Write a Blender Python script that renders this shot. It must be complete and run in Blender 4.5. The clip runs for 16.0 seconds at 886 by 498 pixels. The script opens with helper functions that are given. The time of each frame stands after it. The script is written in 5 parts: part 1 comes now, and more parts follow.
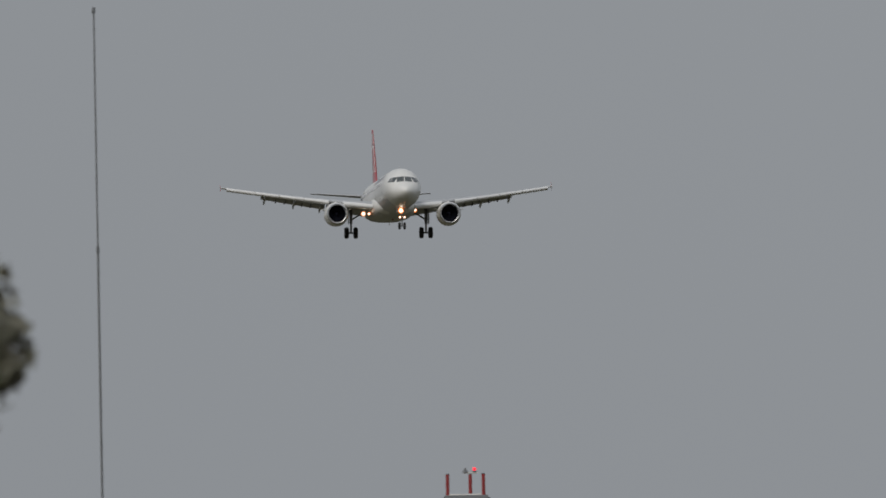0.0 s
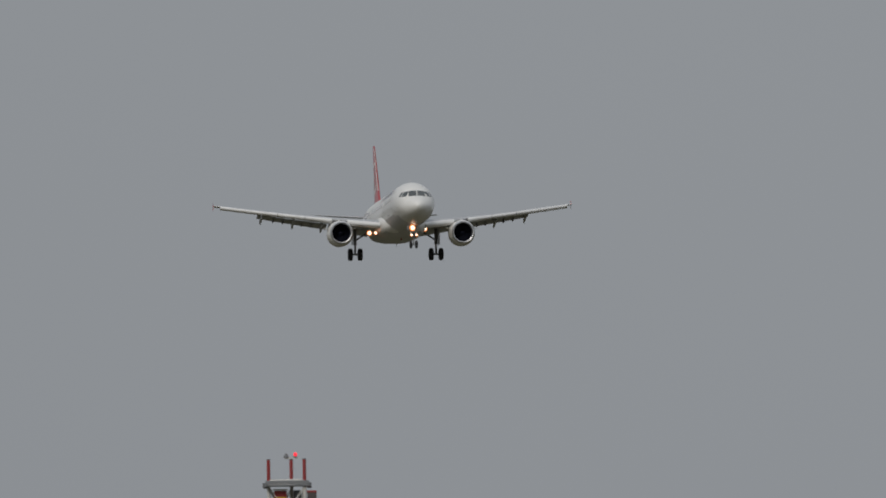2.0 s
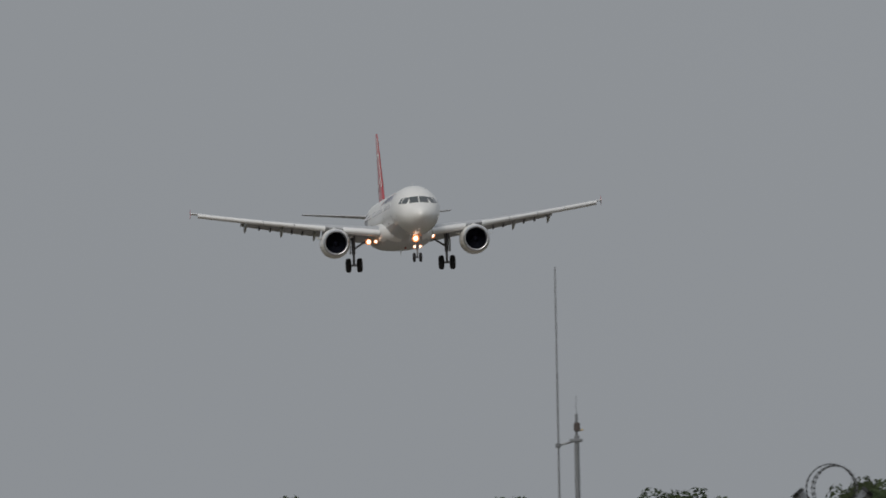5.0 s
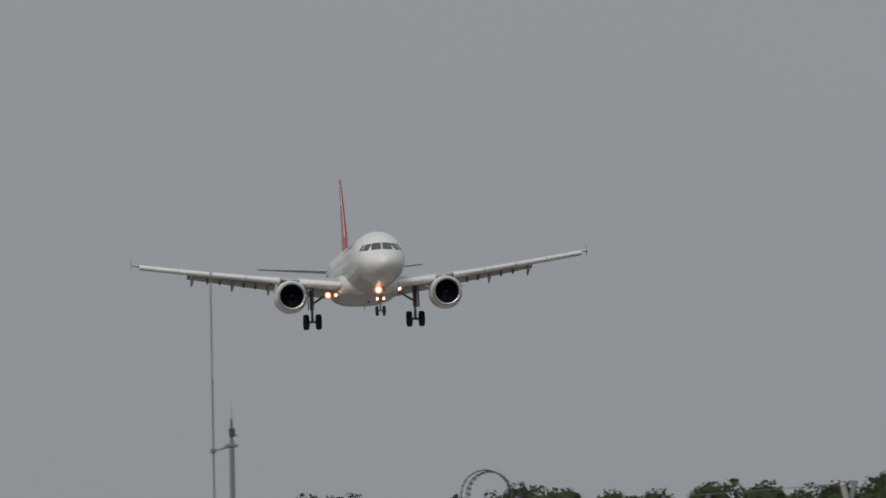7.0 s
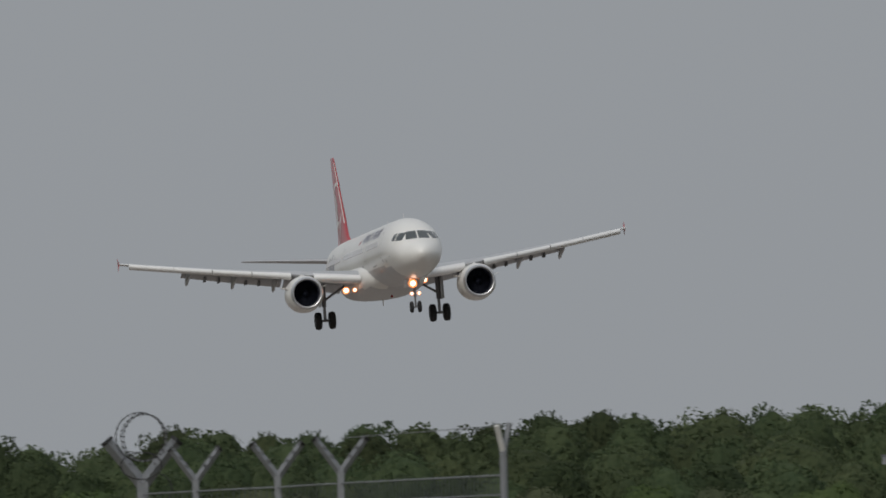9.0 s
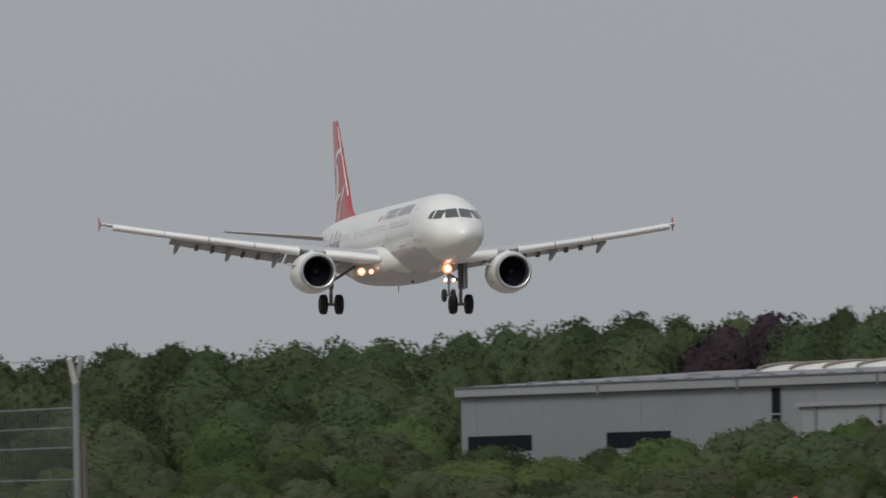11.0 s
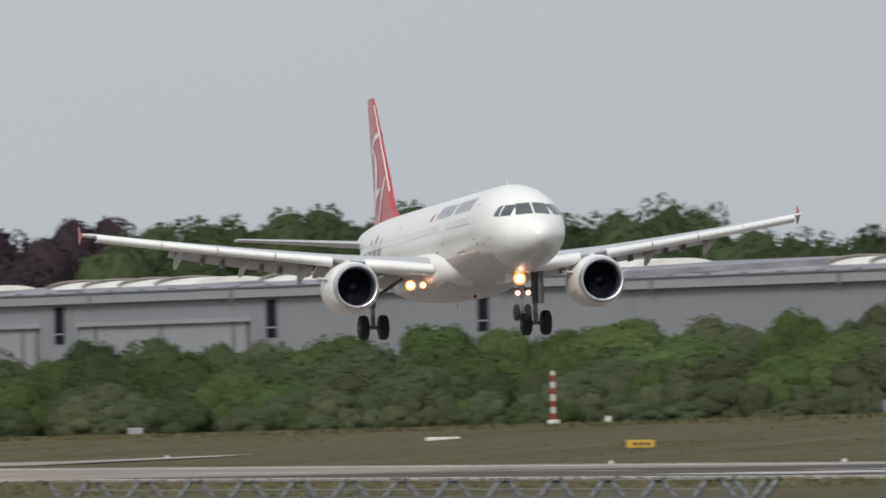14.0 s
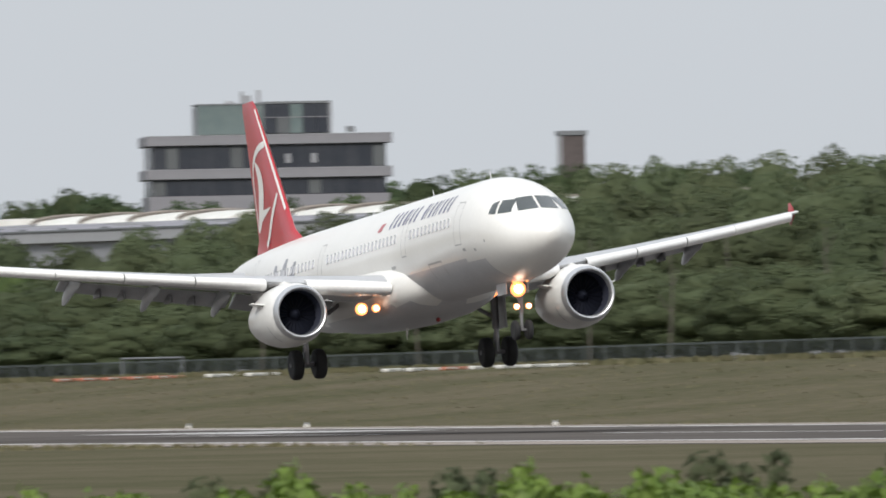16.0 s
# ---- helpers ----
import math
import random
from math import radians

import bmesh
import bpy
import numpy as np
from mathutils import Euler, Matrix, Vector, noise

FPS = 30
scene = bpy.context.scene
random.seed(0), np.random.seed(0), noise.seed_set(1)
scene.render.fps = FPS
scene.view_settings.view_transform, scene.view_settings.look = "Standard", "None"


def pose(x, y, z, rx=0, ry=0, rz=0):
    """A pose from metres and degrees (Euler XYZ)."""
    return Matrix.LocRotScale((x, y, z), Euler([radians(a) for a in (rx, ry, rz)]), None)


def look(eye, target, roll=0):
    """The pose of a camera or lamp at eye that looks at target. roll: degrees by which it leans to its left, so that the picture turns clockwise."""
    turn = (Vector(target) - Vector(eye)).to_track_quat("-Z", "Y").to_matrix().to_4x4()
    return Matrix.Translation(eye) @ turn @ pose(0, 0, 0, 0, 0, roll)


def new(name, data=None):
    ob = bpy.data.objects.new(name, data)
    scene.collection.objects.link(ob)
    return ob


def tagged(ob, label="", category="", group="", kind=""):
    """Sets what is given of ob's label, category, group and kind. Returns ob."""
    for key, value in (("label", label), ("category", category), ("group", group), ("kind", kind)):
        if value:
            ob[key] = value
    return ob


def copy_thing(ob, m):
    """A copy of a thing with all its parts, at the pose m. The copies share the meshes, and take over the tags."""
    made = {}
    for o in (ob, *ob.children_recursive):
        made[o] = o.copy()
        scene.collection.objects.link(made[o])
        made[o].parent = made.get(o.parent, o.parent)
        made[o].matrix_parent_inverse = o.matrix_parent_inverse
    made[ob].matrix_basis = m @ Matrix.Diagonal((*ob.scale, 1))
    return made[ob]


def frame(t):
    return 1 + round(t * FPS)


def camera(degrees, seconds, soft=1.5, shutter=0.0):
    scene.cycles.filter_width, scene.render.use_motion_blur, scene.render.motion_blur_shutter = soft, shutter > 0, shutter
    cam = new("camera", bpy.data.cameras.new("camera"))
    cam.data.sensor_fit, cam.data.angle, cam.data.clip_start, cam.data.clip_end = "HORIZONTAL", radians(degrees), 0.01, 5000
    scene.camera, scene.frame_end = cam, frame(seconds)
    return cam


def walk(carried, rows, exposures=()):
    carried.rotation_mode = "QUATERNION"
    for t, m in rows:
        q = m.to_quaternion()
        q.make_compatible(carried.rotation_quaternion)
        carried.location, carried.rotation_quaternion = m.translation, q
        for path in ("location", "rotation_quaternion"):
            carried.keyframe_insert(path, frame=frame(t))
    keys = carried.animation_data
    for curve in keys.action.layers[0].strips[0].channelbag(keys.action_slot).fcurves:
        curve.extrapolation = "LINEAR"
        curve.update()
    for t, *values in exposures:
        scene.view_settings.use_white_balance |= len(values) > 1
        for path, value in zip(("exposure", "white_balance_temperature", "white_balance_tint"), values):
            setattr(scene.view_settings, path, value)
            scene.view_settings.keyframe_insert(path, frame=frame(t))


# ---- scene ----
EYE = 2.6  # height of the eye over the runway
cam = camera(2.8516, 16.0, soft=1.7, shutter=0.35)
cam.data.dof.use_dof, cam.data.dof.focus_distance, cam.data.dof.aperture_fstop = True, 900.0, 36.0


def aim(azimuth, elevation, lean):
    """The standing camera, turned to an azimuth (from +y towards +x) and an elevation."""
    return pose(0, 0, EYE, 90 + elevation, 0, -azimuth) @ pose(0, 0, 0, 0, 0, -lean)


PAN = [  # seconds, azimuth, elevation, lean
    (0.0, 7.0826, 1.4264, 1.058),
    (0.5, 7.2234, 1.4176, 1.106),
    (1.0, 7.2741, 1.4449, 1.027),
    (1.5, 7.4399, 1.4559, 1.032),
    (2.0, 7.6575, 1.3691, 1.008),
    (2.5, 7.8076, 1.2880, 0.952),
    (3.0, 7.9672, 1.2669, 0.997),
    (3.5, 8.1600, 1.2199, 1.053),
    (4.0, 8.3764, 1.1914, 1.099),
    (4.2, 8.4627, 1.2033, 1.128),
    (6.3, 9.5445, 1.3453, 1.053),
    (6.5, 9.6564, 1.3154, 1.028),
    (7.0, 9.9534, 1.2745, 1.014),
    (7.5, 10.2216, 1.2466, 1.099),
    (8.0, 10.4674, 1.1803, 1.155),
    (8.5, 10.7283, 1.1141, 1.082),
    (9.0, 11.0630, 1.0684, 1.071),
    (9.2, 11.2031, 1.0445, 1.055),
    (11.3, 12.6566, 0.7718, 1.044),
    (11.5, 12.8177, 0.7326, 1.039),
    (12.0, 13.3449, 0.6564, 1.063),
    (12.5, 13.8487, 0.6235, 1.124),
    (13.0, 14.3063, 0.6092, 1.103),
    (13.5, 14.7995, 0.5776, 1.028),
    (14.0, 15.4203, 0.5382, 1.041),
    (14.5, 16.2619, 0.5142, 1.058),
    (15.0, 17.1449, 0.4421, 1.046),
    (15.5, 17.8961, 0.3976, 1.052),
    (16.0, 18.7491, 0.3800, 1.084),
]
EXPOSURE = [(0.0, -0.84), (4.0, -0.86), (7.0, -0.82), (9.0, -0.74), (11.3, -0.45), (12.5, -0.12), (14.0, 0.0), (15.0, 0.12), (16.0, 0.32)]
walk(cam, [(t, aim(a, e, r)) for t, a, e, r in PAN], EXPOSURE)


# ---- light: a bright overcast sky ----
SUN_AZ, SUN_EL = 212.0, 36.0  # the veiled sun stands high behind the camera
world = bpy.data.worlds.new("overcast")
scene.world = world
world.use_nodes = True
wn = world.node_tree.nodes
wl = world.node_tree.links
sky = wn.new("ShaderNodeTexSky")
sky.sky_type, sky.sun_disc, sky.sun_elevation, sky.sun_rotation = "NISHITA", False, radians(SUN_EL), radians(SUN_AZ)
sky.air_density, sky.dust_density, sky.ozone_density = 1.0, 4.0, 1.0
grey = wn.new("ShaderNodeRGBToBW")
cloud = wn.new("ShaderNodeMix")
cloud.data_type = "RGBA"
cloud.inputs[0].default_value = 0.93
wl.new(sky.outputs[0], grey.inputs[0])
wl.new(sky.outputs[0], cloud.inputs[6])
veil = wn.new("ShaderNodeTexNoise")
veil.inputs["Scale"].default_value, veil.inputs["Detail"].default_value = 9.0, 3.0
ramp = wn.new("ShaderNodeMapRange")
ramp.inputs[3].default_value, ramp.inputs[4].default_value = 0.94, 1.06
wl.new(veil.outputs[0], ramp.inputs[0])
# the cloud cover: one even grey, a little brighter overhead than at the horizon
coord = wn.new("ShaderNodeTexCoord")
sep = wn.new("ShaderNodeSeparateXYZ")
wl.new(coord.outputs["Generated"], sep.inputs[0])
rise = wn.new("ShaderNodeMapRange")
rise.inputs[1].default_value, rise.inputs[2].default_value = 0.0, 0.9
rise.inputs[3].default_value, rise.inputs[4].default_value = 5.3, 8.2
wl.new(sep.outputs[2], rise.inputs[0])
level = wn.new("ShaderNodeMath")
level.operation = "MULTIPLY"
wl.new(rise.outputs[0], level.inputs[0])
wl.new(ramp.outputs[0], level.inputs[1])
tone = wn.new("ShaderNodeCombineColor")
for k, gain in enumerate((0.943, 1.0, 1.07)):
    g = wn.new("ShaderNodeMath")
    g.operation = "MULTIPLY"
    g.inputs[1].default_value = gain
    wl.new(level.outputs[0], g.inputs[0])
    wl.new(g.outputs[0], tone.inputs[k])
wl.new(tone.outputs[0], cloud.inputs[7])
wl.new(cloud.outputs[2], wn["Background"].inputs[0])
wn["Background"].inputs[1].default_value = 0.1

sun = new("sun", bpy.data.lights.new("sun", "SUN"))
sun.data.energy, sun.data.angle, sun.data.color = 2.2, radians(14), (1.0, 0.96, 0.9)
sun.matrix_world = look((0, 0, 0), (-math.sin(radians(SUN_AZ)), -math.cos(radians(SUN_AZ)), -math.tan(radians(SUN_EL))))


# ---- materials ----
def material(name, colour, rough=0.6, metal=0.0, second=None, scale=3.0, fine=25.0, mix=0.5, bump=0.0, per="", gloss=0.0, glow=0.0, shine=0.5, thin=0.0, vary=0.0):
    """A node material: two colours mixed by noise at two scales, fine relief, and a change from piece to piece (per: object or island)."""
    m = bpy.data.materials.new(name)
    m.use_nodes = True
    n, l = m.node_tree.nodes, m.node_tree.links
    b = n["Principled BSDF"]
    b.inputs["Roughness"].default_value, b.inputs["Metallic"].default_value = rough, metal
    b.inputs["Coat Weight"].default_value, b.inputs["Coat Roughness"].default_value = gloss, 0.16
    b.inputs["Specular IOR Level"].default_value = shine
    second = second or tuple(c * 0.82 for c in colour)
    tc = n.new("ShaderNodeTexCoord")
    big, small = n.new("ShaderNodeTexNoise"), n.new("ShaderNodeTexNoise")
    for t, s in ((big, scale), (small, fine)):
        t.inputs["Scale"].default_value, t.inputs["Detail"].default_value = s, 4.0
        l.new(tc.outputs["Object"], t.inputs["Vector"])
    add = n.new("ShaderNodeMath")
    add.operation = "ADD"
    l.new(big.outputs[0], add.inputs[0])
    l.new(small.outputs[0], add.inputs[1])
    span = n.new("ShaderNodeMapRange")
    span.inputs[1].default_value, span.inputs[2].default_value = 0.75, 1.25
    span.inputs[3].default_value, span.inputs[4].default_value = 0.5 - mix / 2, 0.5 + mix / 2
    l.new(add.outputs[0], span.inputs[0])
    fac = span.outputs[0]
    if per:
        src = n.new("ShaderNodeObjectInfo").outputs["Random"] if per == "object" else n.new("ShaderNodeNewGeometry").outputs["Random Per Island"]
        m2 = n.new("ShaderNodeMix")
        m2.inputs[0].default_value = 0.5 if vary else 0.6
        l.new(fac, m2.inputs[2])
        l.new(src, m2.inputs[3])
        fac = m2.outputs[0]
    c = n.new("ShaderNodeMix")
    c.data_type = "RGBA"
    c.inputs[6].default_value, c.inputs[7].default_value = (*colour, 1), (*second, 1)
    l.new(fac, c.inputs[0])
    paint = c.outputs[2]
    if vary:  # each plant its own tone
        own, tint, hue, val = n.new("ShaderNodeObjectInfo"), n.new("ShaderNodeHueSaturation"), n.new("ShaderNodeMapRange"), n.new("ShaderNodeMapRange")
        part_of = n.new("ShaderNodeMath")
        part_of.operation = "FRACT"
        times = n.new("ShaderNodeMath")
        times.operation, times.inputs[1].default_value = "MULTIPLY", 7.31
        l.new(own.outputs["Random"], times.inputs[0])
        l.new(times.outputs[0], part_of.inputs[0])
        hue.inputs[3].default_value, hue.inputs[4].default_value = 0.5 - 0.08 * vary, 0.5 + 0.015 * vary
        val.inputs[3].default_value, val.inputs[4].default_value = 1 - vary, 1 + vary
        l.new(part_of.outputs[0], hue.inputs[0])
        l.new(own.outputs["Random"], val.inputs[0])
        l.new(hue.outputs[0], tint.inputs["Hue"])
        l.new(val.outputs[0], tint.inputs["Value"])
        l.new(paint, tint.inputs["Color"])
        paint = tint.outputs[0]
    l.new(paint, b.inputs["Base Color"])
    if bump:
        bp = n.new("ShaderNodeBump")
        bp.inputs["Strength"].default_value, bp.inputs["Distance"].default_value = bump, 0.05
        l.new(small.outputs[0], bp.inputs["Height"])
        l.new(bp.outputs[0], b.inputs["Normal"])
    if thin:  # leaves let some light through
        lucent, both = n.new("ShaderNodeBsdfTranslucent"), n.new("ShaderNodeMixShader")
        both.inputs[0].default_value = thin
        l.new(paint, lucent.inputs[0])
        l.new(b.outputs[0], both.inputs[1])
        l.new(lucent.outputs[0], both.inputs[2])
        l.new(both.outputs[0], n["Material Output"].inputs[0])
    if glow:
        b.inputs["Emission Color"].default_value, b.inputs["Emission Strength"].default_value = (*colour, 1), glow
    return m


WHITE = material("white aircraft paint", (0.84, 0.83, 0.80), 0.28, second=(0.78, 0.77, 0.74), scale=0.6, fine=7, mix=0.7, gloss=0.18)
BELLY = material("pale grey airframe surface", (0.60, 0.60, 0.61), 0.45, second=(0.53, 0.53, 0.54), scale=0.7, fine=6, mix=0.8, gloss=0.1)
WINGGREY = material("light grey wing paint", (0.46, 0.47, 0.49), 0.38, second=(0.38, 0.39, 0.41), scale=0.8, fine=8, mix=0.8, gloss=0.2)
SLAT = material("worn pale leading edge", (0.80, 0.80, 0.79), 0.32, second=(0.70, 0.70, 0.70), scale=1.2, fine=9, mix=0.8, gloss=0.2)
RED = material("red tail paint", (0.50, 0.018, 0.03), 0.3, second=(0.42, 0.014, 0.025), scale=0.8, fine=6, gloss=0.5)
NAVY = material("dark blue lettering paint", (0.13, 0.14, 0.26), 0.4)
SILVER = material("silver grey paint", (0.36, 0.37, 0.41), 0.4)
CHROME = material("polished intake metal", (0.66, 0.67, 0.69), 0.42, 0.8, scale=4, fine=20)
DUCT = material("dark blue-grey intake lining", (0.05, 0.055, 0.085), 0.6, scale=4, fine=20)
FANDARK = material("near-black fan surface", (0.012, 0.014, 0.024), 0.7, 0.0, scale=5, fine=30, shine=0.15)
STEEL = material("grey gear steel", (0.22, 0.22, 0.23), 0.45, 0.4, scale=4, fine=20, bump=0.1)
RUBBER = material("black tyre rubber", (0.018, 0.018, 0.019), 0.8, scale=6, fine=40, bump=0.2)
RIM = material("grey wheel rim", (0.33, 0.33, 0.34), 0.4, 0.6)
GLASS = material("dark cockpit glass", (0.035, 0.045, 0.045), 0.08, scale=1.5, fine=6, gloss=1.0)
CABIN = material("shaded cabin window", (0.56, 0.57, 0.60), 0.15, gloss=0.8)
SEAM = material("dark panel seam", (0.48, 0.48, 0.48), 0.6)
LAMP = material("lit landing lamp", (1.0, 0.86, 0.70), 0.3, glow=4.5)
# orange glow for the added glare discs behind lamps, and for marker lamps
WARMGLOW = material("warm glow of glare and marker lamps", (1.0, 0.32, 0.10), 0.3, glow=1.5)
BEACON = material("lit red beacon", (1.0, 0.03, 0.05), 0.3, glow=1.8)
GRASS = material("dry airfield grass", (0.078, 0.078, 0.047), 0.95, second=(0.126, 0.110, 0.078), scale=0.05, fine=0.9, mix=1.0, bump=0.5, shine=0.0)
ASPHALT = material("grooved runway asphalt", (0.088, 0.081, 0.077), 0.9, second=(0.132, 0.121, 0.113), scale=0.03, fine=0.4, mix=1.0, bump=0.2, shine=0.0)
RUNWAYCONC = material("worn tan runway concrete", (0.31, 0.268, 0.238), 0.9, second=(0.235, 0.205, 0.184), scale=0.03, fine=0.4, mix=1.0, bump=0.2, shine=0.0)
CONCRETE = material("pale concrete", (0.34, 0.30, 0.27), 0.9, second=(0.26, 0.232, 0.21), scale=0.05, fine=0.7, mix=1.0, shine=0.0)
MARKING = material("white runway marking", (0.62, 0.61, 0.60), 0.8, second=(0.42, 0.41, 0.40), scale=0.12, fine=1.0, mix=1.0)
CLAD = material("grey metal cladding", (0.265, 0.272, 0.29), 0.6, second=(0.235, 0.242, 0.258), scale=0.05, fine=0.6, mix=0.8)
CLADLIGHT = material("pale roller door", (0.33, 0.335, 0.35), 0.6, second=(0.29, 0.295, 0.31), scale=0.1, fine=0.8)
CLADDARK = material("dark grey frame steel", (0.17, 0.18, 0.19), 0.5)
ROOFING = material("grey roofing sheet", (0.29, 0.285, 0.31), 0.8, second=(0.19, 0.19, 0.215), scale=0.06, fine=0.5, mix=1.0, shine=0.2)
# matt near black stands for glass in the halls' windows, without reflections
DARKMATT = material("matt near-black panel", (0.014, 0.016, 0.022), 0.7, second=(0.024, 0.026, 0.034), shine=0.0)
SKYLIGHT = material("milky rooflight", (0.80, 0.79, 0.74), 0.4, second=(0.64, 0.63, 0.58), scale=0.1, fine=0.8, mix=1.0)
GREENPANE = material("greenish glass", (0.095, 0.13, 0.128), 0.12, second=(0.125, 0.162, 0.158), scale=0.3, fine=0.9, mix=1.0, gloss=1.0)
FASCIA = material("pale grey fascia panel", (0.29, 0.295, 0.31), 0.6, second=(0.25, 0.255, 0.27), scale=0.2, fine=1.0)
RIBBROWN = material("grey-brown roof rib", (0.25, 0.22, 0.19), 0.8, second=(0.19, 0.165, 0.145), scale=0.4, fine=2.0, mix=1.0)
OFFICE = material("lilac grey office panel", (0.225, 0.222, 0.24), 0.6, second=(0.19, 0.188, 0.205), scale=0.2, fine=1.0)
TINTED = material("dark tinted ribbon glass", (0.022, 0.026, 0.036), 0.25, second=(0.044, 0.048, 0.058), scale=0.5, fine=1.6, mix=1.0, per="object")
CURTAIN = material("pale curtain behind glass", (0.10, 0.108, 0.112), 0.5, second=(0.07, 0.075, 0.08), scale=0.5, fine=1.2, per="object")
BRICK = material("brown brick", (0.105, 0.088, 0.085), 0.9, second=(0.075, 0.062, 0.06), scale=0.3, fine=2.5, mix=1.0)
GALV = material("galvanised steel", (0.27, 0.28, 0.295), 0.5, 0.4, second=(0.20, 0.21, 0.22), scale=2.0, fine=14, bump=0.1)
WARNRED = material("weathered red paint", (0.33, 0.03, 0.03), 0.6, second=(0.24, 0.03, 0.03), scale=2, fine=9)
WARNWHITE = material("weathered white paint", (0.66, 0.65, 0.62), 0.6, second=(0.52, 0.51, 0.48), scale=2, fine=9)
YELLOW = material("yellow sign paint", (0.55, 0.36, 0.03), 0.5, second=(0.45, 0.29, 0.03), scale=2, fine=9)
ORANGE = material("orange barrier plastic", (0.42, 0.15, 0.09), 0.6, second=(0.34, 0.14, 0.09))
BLACK = material("black paint", (0.02, 0.02, 0.02), 0.6)
# Distance haze is put into the next four leaf colours, paler and bluer.
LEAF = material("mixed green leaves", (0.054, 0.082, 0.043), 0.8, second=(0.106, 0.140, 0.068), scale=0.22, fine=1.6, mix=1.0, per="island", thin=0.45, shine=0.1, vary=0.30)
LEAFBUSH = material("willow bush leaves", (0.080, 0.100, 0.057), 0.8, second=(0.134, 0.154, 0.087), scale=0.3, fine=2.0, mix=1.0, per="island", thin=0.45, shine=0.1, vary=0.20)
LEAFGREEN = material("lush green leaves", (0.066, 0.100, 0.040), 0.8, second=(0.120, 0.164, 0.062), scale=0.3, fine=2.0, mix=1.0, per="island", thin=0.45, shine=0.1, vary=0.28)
LEAFEDGE = material("birch leaves paled by haze", (0.094, 0.122, 0.066), 0.8, second=(0.146, 0.176, 0.098), scale=0.3, fine=2.0, mix=1.0, per="island", thin=0.5, shine=0.1, vary=0.22)
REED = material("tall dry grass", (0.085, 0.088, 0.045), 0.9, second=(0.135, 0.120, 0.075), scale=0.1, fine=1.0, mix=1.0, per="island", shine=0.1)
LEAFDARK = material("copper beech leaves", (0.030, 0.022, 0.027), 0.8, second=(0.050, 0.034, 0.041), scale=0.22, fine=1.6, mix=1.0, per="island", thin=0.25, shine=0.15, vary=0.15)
LEAFFRESH = material("fresh green leaves", (0.085, 0.15, 0.02), 0.6, second=(0.19, 0.27, 0.05), scale=1.0, fine=6, mix=1.0, per="island", thin=0.35)
LEAFPALE = material("pale leaf undersides", (0.09, 0.10, 0.05), 0.6, second=(0.40, 0.36, 0.27), scale=1.0, fine=6, mix=1.0, per="island")
BARK = material("grey bark", (0.13, 0.115, 0.095), 0.9, second=(0.08, 0.07, 0.06), scale=0.6, fine=5, mix=1.0, bump=0.3)
TUFT = material("dry grass blades", (0.085, 0.088, 0.040), 0.95, second=(0.15, 0.125, 0.07), scale=0.05, fine=0.9, mix=1.0, per="island")
FENCEGREY = material("weathered fence mesh", (0.085, 0.10, 0.095), 0.7, second=(0.06, 0.072, 0.07), scale=0.3, fine=2)


# ---- building blocks ----
def thing(name, label, category, at=None, group="", kind=""):
    e = new(name)
    if at is not None:
        e.matrix_world = at
    return tagged(e, label, category, group, kind)


def part(name, bm, mat, parent, label="", smooth=False):
    me = bpy.data.meshes.new(name)
    bmesh.ops.recalc_face_normals(bm, faces=bm.faces)
    if smooth:
        for e in bm.edges:
            e.smooth = e.calc_face_angle(0.0) < radians(48)
    bm.to_mesh(me)
    bm.free()
    return link(name, me, mat, parent, label, smooth)


def link(name, me, mat, parent, label="", smooth=False):
    for m in mat if isinstance(mat, (list, tuple)) else (mat,):
        me.materials.append(m)
    if smooth:
        me.polygons.foreach_set("use_smooth", [True] * len(me.polygons))
    ob = new(name, me)
    ob.parent = parent
    return tagged(ob, label)


def box(bm, lo, hi, bevel=0.0):
    r = bmesh.ops.create_cube(bm, size=1)
    lo, hi = Vector(lo), Vector(hi)
    for v in r["verts"]:
        v.co = Vector([(lo[k] + hi[k]) / 2 + v.co[k] * (hi[k] - lo[k]) for k in range(3)])
    if bevel:
        edges = list({e for v in r["verts"] for e in v.link_edges})
        bmesh.ops.bevel(bm, geom=edges, offset=bevel, segments=1, affect="EDGES")


def rod(bm, a, b, r, r2=None, sides=8):
    a, b = Vector(a), Vector(b)
    d = b - a
    m = Matrix.Translation((a + b) / 2) @ d.to_track_quat("Z", "Y").to_matrix().to_4x4()
    bmesh.ops.create_cone(bm, cap_ends=True, segments=sides, radius1=r, radius2=r if r2 is None else r2, depth=d.length, matrix=m)


def loft(bm, rings, close=True, caps=True):
    rows = [[bm.verts.new(p) for p in ring] for ring in rings]
    k = len(rows[0])
    for a, b in zip(rows, rows[1:]):
        for i in range(k if close else k - 1):
            j = (i + 1) % k
            bm.faces.new((a[i], a[j], b[j], b[i]))
    if caps and close:
        bm.faces.new(rows[0])
        bm.faces.new(rows[-1][::-1])
    return rows


def turned(bm, profile, centre, sides=40, caps=False):
    """A body turned about the y axis: profile of (y, radius)."""
    cx, cy, cz = centre
    rings = [[(cx + r * math.cos(2 * math.pi * i / sides), cy + y, cz + r * math.sin(2 * math.pi * i / sides)) for i in range(sides)] for y, r in profile]
    loft(bm, rings, True, caps)


def bm_box(lo, hi, bevel=0.0):
    bm = bmesh.new()
    box(bm, lo, hi, bevel)
    return bm


def bm_rod(a, b, r, r2=None, sides=8):
    bm = bmesh.new()
    rod(bm, a, b, r, r2, sides)
    return bm


